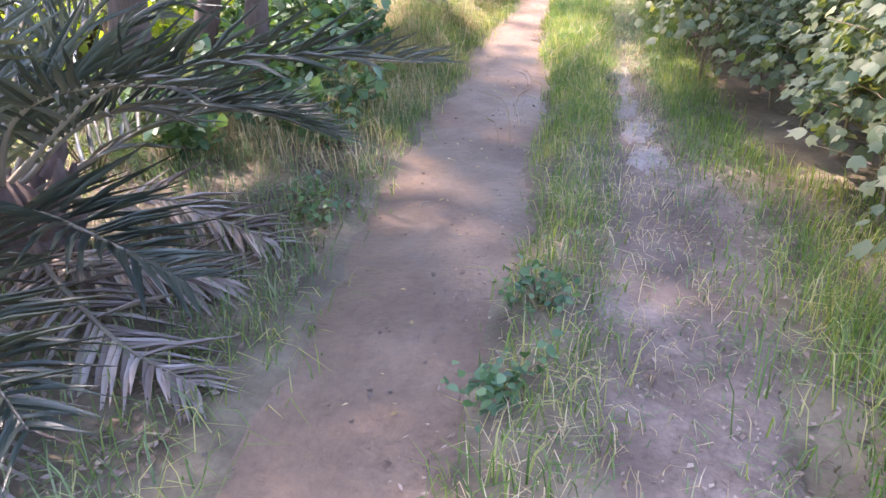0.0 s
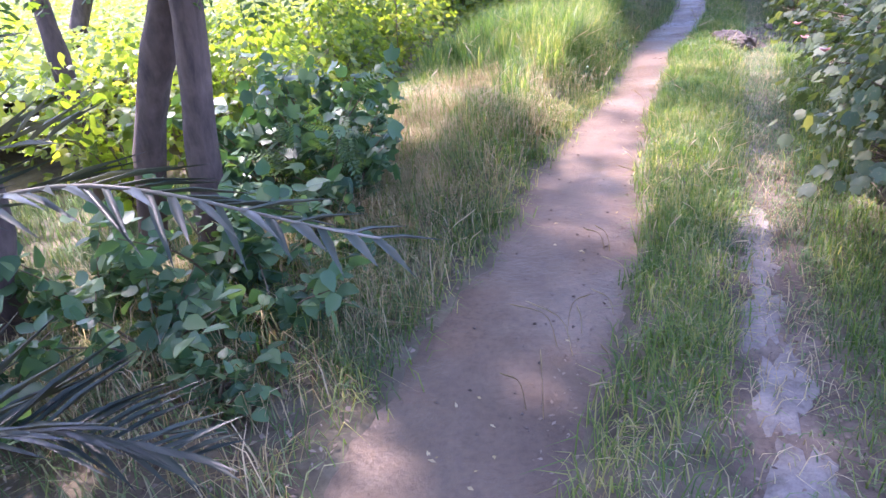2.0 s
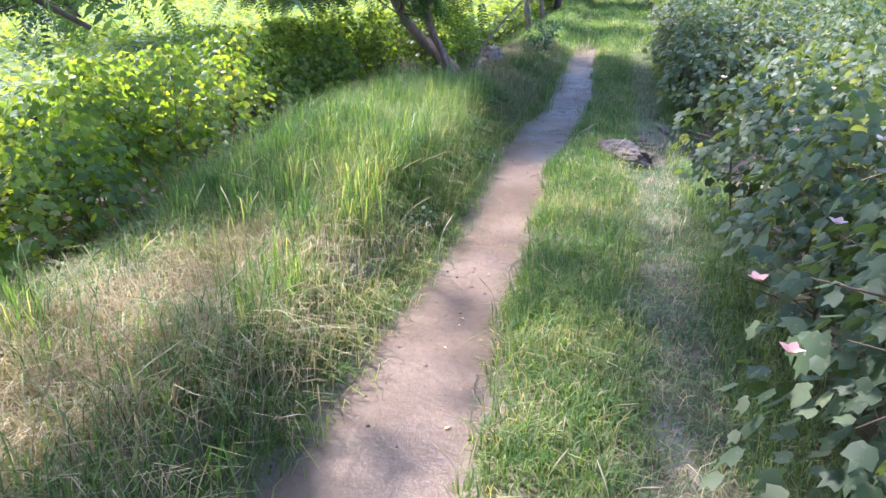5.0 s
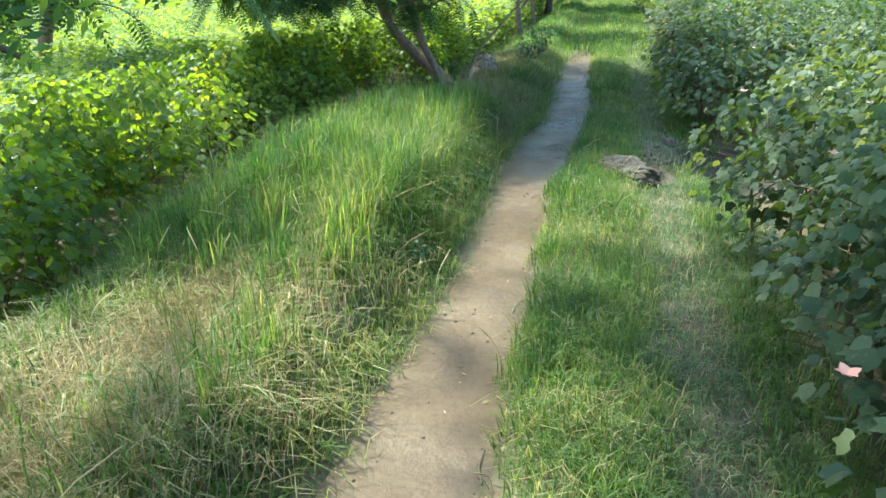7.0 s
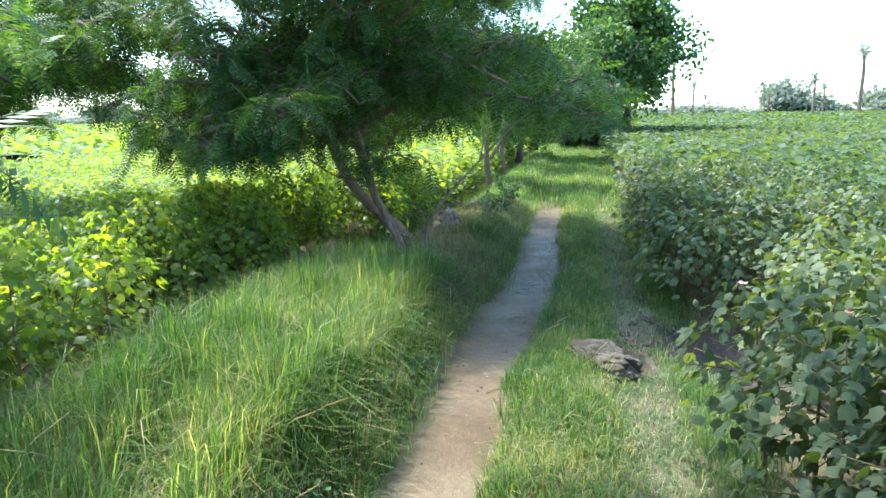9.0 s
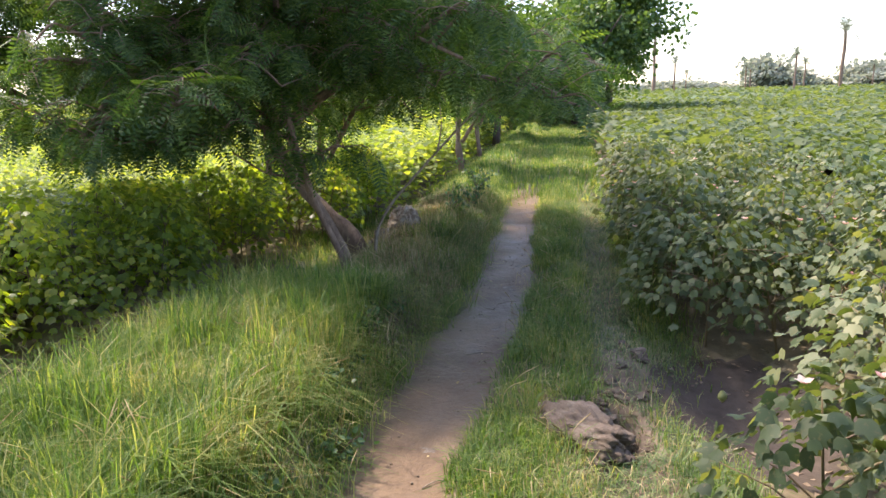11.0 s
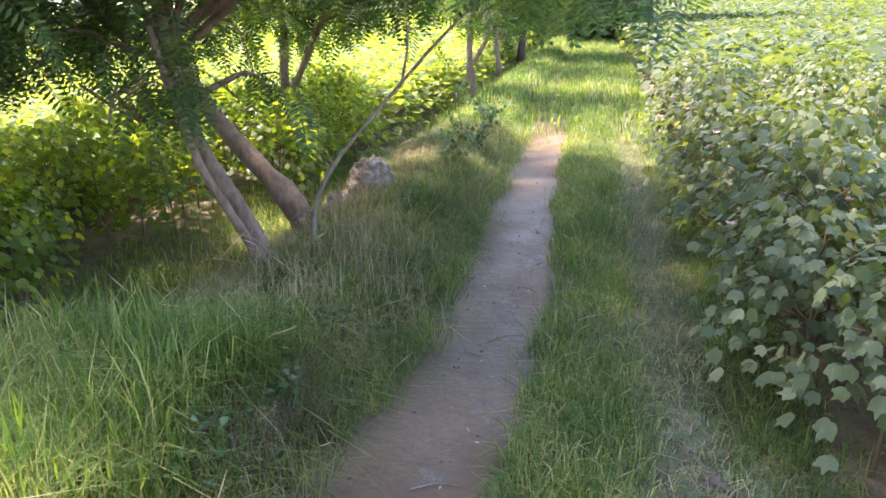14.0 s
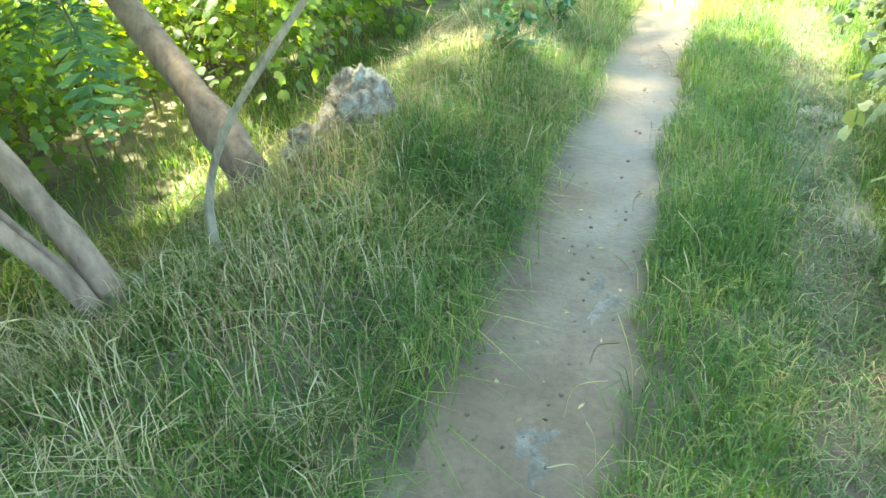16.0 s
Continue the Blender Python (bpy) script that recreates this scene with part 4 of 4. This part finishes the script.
    part("crown", fast_mesh("crown", v + (0, 0, tall * 0.56), t, mat), ob)
    return ob


round_tree("large dark leafy tree beyond the bend of the lane", 2.5, 50, 10.5, 6.5, 18000, 0.25, 3, M_FEATHER, M_BARKDARK)
round_tree("dark leafy tree where the lane bends", 0.6, 46, 7.5, 5.5, 13000, 0.22, 8, M_FEATHER, M_BARKDARK)
round_tree("bushy green tree beside the lane", -2.6, 36, 6.0, 5.0, 13000, 0.18, 4, M_FEATHER, M_BARKDARK)
far_a = round_tree("tree on the far edge of the fields, made pale by haze", 34, 138, 7, 9, 1000, 0.85, 5, M_FARTREE, M_BARK, "far tree line")
far_b = round_tree("tree on the far edge of the fields, made pale by haze", 52, 142, 5.5, 10, 1000, 0.85, 6, M_FARTREE, M_BARK, "far tree line")
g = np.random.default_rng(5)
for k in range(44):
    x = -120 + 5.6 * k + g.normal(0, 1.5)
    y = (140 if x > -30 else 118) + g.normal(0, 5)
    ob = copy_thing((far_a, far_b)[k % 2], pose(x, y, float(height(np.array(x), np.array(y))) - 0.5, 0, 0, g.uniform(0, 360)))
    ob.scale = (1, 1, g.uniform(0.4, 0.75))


# ---- palms ----
def palm_frond_arrays(points, leaf, pairs=34, bare=0.12, vee=0.55, thick=0.014, sides=5):
    """A date-palm leaf: bent rib, stiff pointed leaflets on both sides."""
    p = spline(points, 26)
    rib = tube(p[::1 if sides > 3 else 5], np.linspace(thick, 0.003, len(p[::1 if sides > 3 else 5])), sides)
    f = np.linspace(bare, 0.995, pairs) * 25
    i = np.minimum(f.astype(int), 24)
    place = p[i] + (p[i + 1] - p[i]) * (f - i)[:, None]
    d = unit(p[i + 1] - p[i])
    side = unit(np.cross(d, [[0, 0, 1.0]]))
    up = np.cross(side, d)
    fr = f / 25
    ln = leaf * (0.55 + 0.65 * np.sin(np.pi * np.clip(fr * 0.95 + 0.08, 0, 1))) * rng.uniform(0.85, 1.1, pairs)
    shape = np.array([(-0.5, 0, 0), (0.5, 0, 0), (-0.62, 0.4, 0.03), (0.62, 0.4, 0.03), (0, 0.4, -0.012), (0, 1, -0.05), (0, 0, -0.012)])
    tri = np.array([(0, 6, 4), (0, 4, 2), (6, 1, 3), (6, 3, 4), (2, 4, 5), (4, 3, 5)])
    pieces = []
    for s in (-1, 1):
        al = d * (0.55 + 0.5 * fr[:, None]) + side * s * (1.0 - 0.25 * fr[:, None]) + up * (vee + rng.normal(0, 0.22, pairs))[:, None] + rng.normal(0, 0.09, (pairs, 3)) - np.array([0, 0, 0.12])
        pieces.append(stamp(shape, tri, place, al, up + side * s * 0.3, ln, rng.uniform(0.014, 0.022, pairs) * (1 if sides > 3 else 4)))
    return rib, merge(pieces)


def palm_frond(parent, pts, leaf, pairs, mat, label="", vee=0.5):
    (rv, rt), (lv, lt) = palm_frond_arrays(pts, leaf, pairs, vee=vee)
    fr = part("frond", fast_mesh("frond", lv, lt, mat), parent, label)
    part("rib", fast_mesh("rib", rv, rt, M_RACHIS, True), fr)
    return fr


palm = thing("date_palm", "low date palm with long stiff grey-green fronds", "palm", pose(-2.05, 2.2, 0))
root = np.array((-2.05, 2.2, 0.0))
FRONDS = [
    [(-2.05, 2.3, 0.35), (-1.92, 2.95, 0.85), (-1.35, 3.4, 1.04), (-0.45, 3.45, 0.96)],
    [(-2.0, 2.2, 0.4), (-1.5, 2.25, 0.78), (-0.95, 2.35, 0.88), (-0.4, 2.44, 0.86)],
    [(-2.0, 2.15, 0.3), (-1.65, 1.95, 0.42), (-1.35, 1.85, 0.4), (-1.05, 1.8, 0.3)],
    [(-2.0, 2.1, 0.25), (-1.7, 1.6, 0.32), (-1.4, 1.35, 0.3), (-1.15, 1.2, 0.2)],
    [(-2.05, 2.3, 0.4), (-1.75, 2.5, 1.0), (-1.3, 2.7, 1.4), (-0.7, 2.9, 1.55)],
    [(-2.05, 2.2, 0.4), (-1.7, 2.0, 1.1), (-1.25, 1.9, 1.45), (-0.75, 1.95, 1.5)],
    [(-2.1, 2.3, 0.4), (-2.3, 3.0, 1.1), (-2.3, 3.7, 1.6), (-2.1, 4.3, 1.75)],
    [(-2.1, 2.2, 0.4), (-2.5, 2.5, 1.2), (-2.8, 2.9, 1.8), (-3.0, 3.4, 2.1)],
    [(-2.1, 2.1, 0.4), (-2.3, 1.6, 1.2), (-2.3, 1.1, 1.7), (-2.1, 0.5, 1.8)],
    [(-2.1, 2.1, 0.3), (-1.8, 1.3, 0.7), (-1.6, 0.9, 0.75), (-1.35, 0.5, 0.6)],
    [(-2.05, 2.35, 0.3), (-1.75, 2.9, 0.45), (-1.45, 3.2, 0.42), (-1.1, 3.4, 0.25)],
    [(-2.05, 2.3, 0.4), (-1.9, 2.7, 0.9), (-1.6, 3.0, 1.15), (-1.15, 3.3, 1.2)],
    [(-2.05, 2.2, 0.35), (-1.8, 1.8, 0.8), (-1.5, 1.5, 1.05), (-1.1, 1.3, 1.1)],
    [(-2.05, 2.2, 0.35), (-1.75, 2.05, 0.7), (-1.4, 2.0, 0.85), (-0.95, 2.05, 0.85)],
    [(-2.1, 2.1, 0.3), (-2.0, 1.5, 0.75), (-1.85, 1.0, 0.95), (-1.6, 0.5, 0.95)],
    [(-2.1, 2.2, 0.3), (-2.0, 1.7, 0.55), (-1.8, 1.2, 0.6), (-1.5, 0.8, 0.5)],
    [(-2.1, 2.4, 0.4), (-1.95, 2.8, 1.2), (-1.7, 3.1, 1.7), (-1.3, 3.4, 1.95)],
    [(-2.1, 2.3, 0.4), (-2.2, 2.7, 1.0), (-2.1, 3.2, 1.3), (-1.85, 3.7, 1.35)],
    [(-2.05, 2.3, 0.35), (-1.7, 2.35, 0.62), (-1.35, 2.5, 0.66), (-0.95, 2.75, 0.55)],
    [(-2.1, 2.0, 0.35), (-2.3, 1.4, 0.8), (-2.35, 0.9, 0.95), (-2.3, 0.4, 0.9)],
]
for k, f in enumerate(FRONDS):
    palm_frond(palm, np.array(f) - root, 0.3 if k == 0 else 0.36, 38, M_PALM, "", 0.0 if k == 0 else 0.5)
for f in ([(-2.0, 2.2, 0.15), (-1.6, 1.9, 0.16), (-1.25, 1.7, 0.1), (-0.95, 1.6, 0.06)], [(-2.0, 2.0, 0.15), (-1.7, 1.5, 0.16), (-1.4, 1.2, 0.1), (-1.15, 0.9, 0.07)],
          [(-2.0, 2.4, 0.15), (-1.7, 2.6, 0.2), (-1.4, 2.6, 0.12), (-1.1, 2.55, 0.06)], [(-2.0, 2.1, 0.15), (-1.7, 2.1, 0.12), (-1.4, 2.15, 0.1), (-1.15, 2.2, 0.07)]):
    palm_frond(palm, np.array(f) - root, 0.32, 30, M_DEADPALM, "withered grey-brown frond", 0.1)
stump = [tube(spline([(0, 0, -0.03), (0, 0, 0.2), (0.02, 0, 0.42)], 6), [0.2, 0.21, 0.2, 0.17, 0.13, 0.05], 12)]
for k in range(26):
    q, z0 = k * 2.4, 0.03 + 0.014 * k
    c = np.array([math.cos(q) * 0.18, math.sin(q) * 0.18, z0])
    stump.append(tube(np.array([c, c + (math.cos(q) * 0.08, math.sin(q) * 0.08, 0.1), c + (math.cos(q) * 0.1, math.sin(q) * 0.1, 0.18)]), [0.035, 0.028, 0.012], 5))
part("trunk", fast_mesh("trunk", *merge(stump), M_BARKDARK), palm, "short stump of old leaf bases")


def tall_palm(x, y, tall, seed, first=None):
    z = float(height(np.array(x), np.array(y)))
    if first is not None:
        ob = copy_thing(first, pose(x, y, z, 0, 0, seed * 70))
        ob.scale = (tall / 9.0,) * 3
        return ob
    ob = thing("palm_tree", "tall date palm far across the field, made pale by haze", "palm tree", pose(x, y, z), "far palms")
    p = spline([(0, 0, -0.2), (0.15, 0, 3), (0.05, 0.1, 6), (0.1, 0, 8.2)], 9)
    part("trunk", fast_mesh("trunk", *tube(p, np.linspace(0.24, 0.17, 9), 8), M_BARK), ob)
    rib, lf = [], []
    for k in range(24):
        a, e = k * 2.4, 1.25 - 0.082 * k
        d = np.array([math.cos(a) * math.cos(e), math.sin(a) * math.cos(e), math.sin(e)])
        c = p[-1]
        r_, l_ = palm_frond_arrays([c, c + d * 0.9, c + d * 1.7 + (0, 0, -0.25), c + d * 2.3 + (0, 0, -0.85)], 0.45, 12, thick=0.03, sides=3)
        rib.append(r_)
        lf.append(l_)
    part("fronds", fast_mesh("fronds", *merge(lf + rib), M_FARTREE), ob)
    return ob


pa = tall_palm(12.0, 110, 13.0, 1)
for k, (x, y, h) in enumerate(((14.9, 110, 5.2), (36, 110, 9.0), (30.2, 110, 5.8), (24.0, 110, 4.2), (25.6, 114, 4.0), (18, 120, 3.6), (32.4, 113, 4.6), (39.8, 110, 4.0), (45, 118, 9), (52, 125, 8), (60, 122, 9), (-45, 110, 9), (-52, 100, 8), (-30, 112, 8.5))):
    tall_palm(x, y, h, k + 2, pa)


# ---- shrubs and weeds ----
def leafy_shrub(label, x, y, tall, wide, n, size, seed, mat, shape="heart", group=""):
    gq = np.random.default_rng(seed)
    z = float(height(np.array(x), np.array(y)))
    ob = thing("shrub", label, "shrub", pose(x, y, z), group)
    wood, pl, al, nm = [], [], [], []
    for k in range(max(5, n // 26)):
        a, le = gq.uniform(0, 6.28), gq.uniform(0.6, 1.05)
        tip = np.array([math.cos(a) * wide * le, math.sin(a) * wide * le, tall * gq.uniform(0.5, 1.05)])
        q = spline([(0, 0, -0.02), tip * (0.4, 0.4, 0.6), tip], 8)
        wood.append(tube(q, np.linspace(0.009, 0.002, 8), 4))
        for _ in range(26):
            i = int(gq.integers(2, 8))
            pl.append(q[i] + gq.normal(0, 0.04, 3))
            al.append(gq.normal(0, 1, 3) + np.array([math.cos(a), math.sin(a), -0.3]) * 0.8)
            nm.append(gq.normal(0, 0.4, 3) + (0, 0, 1))
    part("stemwork", fast_mesh("stemwork", *merge(wood), M_STEM), ob)
    sv, st = {"heart": (HEART_V, HEART_T), "feather": (FEATHER_V, FEATHER_T), "lobed": (LOBED_V, LOBED_T)}[shape]
    m = len(pl)
    part("foliage", fast_mesh("foliage", *stamp(sv, st, np.array(pl), np.array(al), np.array(nm), gq.uniform(0.6, 1.2, m) * size), mat), ob)
    return ob


for k, (x, y, h, w, n, s) in enumerate(((-1.9, 4.55, 0.55, 0.45, 300, 0.1), (-1.45, 4.3, 0.3, 0.35, 200, 0.09), (-2.2, 5.5, 0.8, 0.5, 340, 0.1), (-2.35, 4.2, 0.6, 0.4, 260, 0.1), (-1.6, 5.0, 0.3, 0.3, 160, 0.08), (-1.75, 3.95, 0.4, 0.35, 220, 0.09), (-2.05, 3.5, 0.45, 0.35, 220, 0.09), (-1.35, 3.75, 0.2, 0.28, 130, 0.07), (-2.6, 5.9, 1.0, 0.45, 300, 0.1))):
    leafy_shrub("dark green broad-leaved shrub under the trees", x, y, h, w, n, s, 60 + k, M_SHRUB, "heart", "undergrowth shrubs")
for k, (x, y, h, w, n, s) in enumerate(((-2.05, 5.75, 0.85, 0.42, 240, 0.13), (-1.75, 5.6, 0.6, 0.35, 180, 0.12), (-1.95, 6.15, 0.7, 0.35, 180, 0.12))):
    leafy_shrub("blue-green shrub with broad lobed leaves beside the bank", x, y, h, w, n, s, 140 + k, M_SHRUB, "lobed", "lobed-leaved shrubs")
for k, (x, y, h, w, n, s) in enumerate(((-1.85, 5.45, 0.62, 0.42, 110, 0.2), (-2.3, 6.2, 0.7, 0.4, 110, 0.2), (-2.45, 3.2, 0.7, 0.5, 130, 0.2))):
    leafy_shrub("feathery dark green sapling beside the bank", x, y, h, w, n, s, 80 + k, M_FEATHER, "feather", "saplings")
for k, (x, y, h, w) in enumerate(((-3.2, 3.0, 1.3, 0.7), (-3.6, 4.3, 1.4, 0.7), (-3.4, 5.6, 1.2, 0.6), (-4.4, 5.0, 1.4, 0.8), (-4.6, 3.6, 1.4, 0.8), (-4.0, 2.2, 1.4, 0.8), (-3.3, 1.3, 1.3, 0.7), (-5.4, 4.4, 1.5, 0.8), (-5.3, 5.6, 1.4, 0.8), (-3.3, 0.2, 1.3, 0.7), (-4.6, 0.8, 1.5, 0.8))):
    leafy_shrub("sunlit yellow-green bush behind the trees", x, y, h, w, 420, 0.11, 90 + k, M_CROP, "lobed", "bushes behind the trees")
for k, (x, y, h, w) in enumerate(((-1.05, 11.05, 0.16, 0.18), (-1.15, 10.5, 0.2, 0.18), (-1.3, 12.3, 0.22, 0.2), (-1.1, 9.2, 0.14, 0.14), (-1.2, 11.6, 0.2, 0.2), (-1.25, 13.0, 0.18, 0.18), (-1.5, 17.5, 0.4, 0.3), (-1.3, 18.6, 0.55, 0.35), (-1.4, 20.2, 0.6, 0.4), (-1.05, 2.9, 0.12, 0.15), (0.05, 2.2, 0.13, 0.16), (0.0, 1.75, 0.12, 0.14))):
    leafy_shrub("small weed with pale rounded leaves in the grass", x, y, h, w, 130, 0.035 if h < 0.3 else 0.06, 120 + k, M_SHRUB, "heart", "small weeds")


# ---- clods, pile, sticks ----
def lump(name, label, category, x, y, sx, sy, sz, seed, mat, sink=0.3, group="", rough=0.3):
    gq = np.random.default_rng(seed)
    bm = bmesh.new()
    bmesh.ops.create_icosphere(bm, subdivisions=5 if sx > 0.13 else 4, radius=1.0)
    off = Vector(gq.uniform(-20, 20, 3))
    for v in bm.verts:
        n1 = noise.noise(v.co * 1.4 + off)
        n2 = noise.noise(v.co * 4.0 + off)
        n3 = noise.noise(v.co * 11.0 + off)
        v.co *= 1 + rough * 1.4 * n1 + rough * 0.6 * n2 + rough * 0.4 * n3
        v.co = Vector((v.co.x * sx, v.co.y * sy, v.co.z * sz))
    me = bpy.data.meshes.new(name)
    bm.to_mesh(me)
    bm.free()
    me.materials.append(mat)
    for p in me.polygons:
        p.use_smooth = True
    ob = new(name, me)
    ob.matrix_world = pose(x, y, float(height(np.array(x), np.array(y))) + sz * (1 - 2 * sink), 0, 0, gq.uniform(0, 360))
    return tagged(ob, label, category, group)


lump("earth_mound", "pale crumbling heap of dry clay on the bank", "earth mound", -1.9, 16.35, 0.17, 0.18, 0.24, 1, M_PALECLOD, 0.36, "", 0.36)
lump("earth_mound", "crumbling lump of dry clay on the bank", "earth mound", -2.08, 16.15, 0.15, 0.13, 0.12, 2, M_PALECLOD, 0.4, "", 0.55)
for k, (x, y, s) in enumerate(((0.21, 11.42, 0.15), (0.06, 11.85, 0.06), (0.12, 11.82, 0.05), (0.64, 12.63, 0.07), (0.27, 11.12, 0.06), (0.2, 11.86, 0.05), (0.33, 11.9, 0.06), (0.52, 11.8, 0.05), (0.62, 11.55, 0.05), (0.45, 12.05, 0.06), (0.33, 12.2, 0.04), (0.54, 12.85, 0.06), (0.5, 12.4, 0.04), (0.68, 12.2, 0.04), (0.22, 11.9, 0.035), (0.26, 11.75, 0.05), (0.38, 11.82, 0.07), (0.5, 12.0, 0.045), (0.3, 12.0, 0.05), (0.6, 12.05, 0.05), (0.42, 12.2, 0.05), (0.2, 12.1, 0.03))):
    lump("earth_clod", "grey-brown clod of dried clay beside the washed-out hole", "clod", x, y, s, s * (2.1 if s > 0.12 else 0.85), s * (0.75 if s > 0.12 else 0.6), 10 + k, M_CLOD, 0.35, "clods by the hole", 0.3 if s > 0.12 else 0.5)
for k, (x, y, sx, sy) in enumerate(((0.45, 7.27, 0.1, 0.24), (0.4, 5.95, 0.12, 0.26), (0.42, 5.5, 0.1, 0.2), (0.42, 5.0, 0.1, 0.25), (0.48, 4.5, 0.09, 0.3), (0.52, 4.0, 0.1, 0.26), (0.58, 17.55, 0.2, 0.16), (0.6, 16.4, 0.12, 0.3), (0.5, 13.3, 0.12, 0.16), (0.35, 9.6, 0.09, 0.1))):
    tagged(new("sand_patch", fast_mesh("sand_patch", *blob_patch(x, y, sx, sy, 0.012, 3 + k), M_SAND, True)), "thin patch of pale loose sand on the track", "sand patch", "sand patches")

for k, (x, y, sx, sy) in enumerate(((-0.52, 12.8, 0.11, 0.16), (-0.38, 13.35, 0.1, 0.22), (-0.27, 13.85, 0.08, 0.24), (-0.42, 14.6, 0.14, 0.2), (-0.36, 15.5, 0.14, 0.3), (-0.6, 11.3, 0.1, 0.08))):
    tagged(new("dry_crust", fast_mesh("dry_crust", *blob_patch(x, y, sx, sy, 0.005, 20 + k), M_CRUST, True)), "pale scuffed crust of dry silt on the path", "earth crust", "crusts on the path")

stick = thing("dead_stick", "thin bare grey stick leaning up from the bank", "stick", pose(-1.88, 15.05, 0.12))
p = spline([(0, 0, -0.05), (-0.02, 0.02, 0.25), (0.1, 0.05, 0.55), (0.36, 0.05, 0.86), (0.7, 0.08, 1.22), (0.93, 0.12, 1.46), (1.2, 0.2, 1.72)], 18)
part("stem", fast_mesh("stem", *tube(p, np.linspace(0.02, 0.008, 18) * (1 + 0.12 * rng.standard_normal(18)), 7), M_STICK, True), stick)
part("twig", fast_mesh("twig", *tube(spline([p[11], p[11] + (0.05, 0, 0.25), p[11] + (0.03, 0.05, 0.5)], 7), np.linspace(0.01, 0.004, 7), 5), M_STICK, True), stick)
for k, (x, y, le, turn) in enumerate(((-0.5, 10.95, 0.16, 40), (-0.42, 11.2, 0.2, 110), (-0.45, 12.6, 0.15, 70), (-0.5, 12.75, 0.2, 20), (-0.4, 14.1, 0.22, 35), (-0.35, 14.35, 0.14, 120), (-0.42, 8.9, 0.18, 80), (-0.6, 3.2, 0.1, 80), (-0.55, 13.9, 0.12, 160), (-0.38, 7.5, 0.2, 100))):
    ob = thing("twig", "short dry twig lying on the path", "twig", pose(x, y, float(height(np.array(x), np.array(y))) + 0.014, 0, 0, turn), "twigs on the path")
    part("stalk", fast_mesh("stalk", *tube(spline([(-le / 2, 0, 0), (0, 0.012, 0.006), (le / 2, -0.01, 0.002)], 6), np.linspace(0.004, 0.002, 6), 5), M_STICK), ob)

# ---- crumbs of earth on the path ----
pieces = []
px, py = scatter(1500, -0.95, -0.3, 0.4, 22, lambda x, y: 0.25 + 0.75 * smooth(-0.55, -0.32, x))
for x, y in zip(px, py):
    c = rng.uniform(0.003, 0.011)
    hull = np.array([(0, 1, 2), (0, 2, 3), (0, 3, 4), (0, 4, 1), (5, 2, 1), (5, 3, 2), (5, 4, 3), (5, 1, 4)])
    o = np.array([(0, 0, c * 0.7), (c, 0, 0), (0, c, 0), (-c, 0, 0), (0, -c, 0), (0, 0, -c * 0.7)]) * rng.uniform(0.6, 1.3, (6, 1))
    pieces.append((o + (x, y, float(height(np.array(x), np.array(y))) + 0.008 + c * 0.3), hull))
tagged(new("earth_crumbs", fast_mesh("earth_crumbs", *merge(pieces), M_CLOD)), "small crumbs of dry earth on the path", "earth crumbs", kind="stuff")

# ---- fallen leaves and straw on the ground ----
def litter(name, label, px, py, size, mat):
    n = len(px)
    place = np.stack([px, py, height(px, py) + 0.014], 1)
    al = np.stack([rng.normal(0, 1, n), rng.normal(0, 1, n), rng.normal(0, 0.2, n)], 1)
    nr = np.stack([rng.normal(0, 0.3, n), rng.normal(0, 0.3, n), np.ones(n)], 1)
    return tagged(new(name, fast_mesh(name, *stamp(QUAD_V, QUAD_T, place, al, nr, size, size * rng.uniform(0.3, 0.8, n)), mat)), label, "litter", kind="stuff")


px, py = scatter(16000, -3.2, -0.9, 0.2, 5.4, lambda x, y: clumpy(x, y, 2.5, 21))
litter("fallen_leaves", "brown fallen leaves and bits under the trees", px, py, rng.uniform(0.015, 0.04, len(px)), M_LITTER)
px, py = scatter(9000, -0.3, 1.1, 0.5, 8, lambda x, y: 0.8 * clumpy(x, y, 3, 23))
litter("fallen_leaves", "small dry leaves and crumbs on the track", px, py, rng.uniform(0.01, 0.03, len(px)), M_LITTER)
px, py = scatter(900, -0.9, -0.3, 0.5, 22, lambda x, y: 0.6 * clumpy(x, y, 2, 25) * smooth(-0.75, -0.4, x))
litter("path_straw", "scraps of straw on the path", px, py, rng.uniform(0.01, 0.04, len(px)), M_STRAW)
px, py = scatter(9000, -2.9, -1.0, 5, 20, lambda x, y: clumpy(x, y, 2.5, 27))
litter("bank_litter", "dry leaf litter on the bank", px, py, rng.uniform(0.015, 0.04, len(px)), M_LITTER)
px, py = scatter(9000, 0.8, 4.0, 0, 22, lambda x, y: clumpy(x, y, 2.5, 29))
litter("field_litter", "dry leaf litter under the cotton", px, py, rng.uniform(0.02, 0.06, len(px)), M_LITTER)
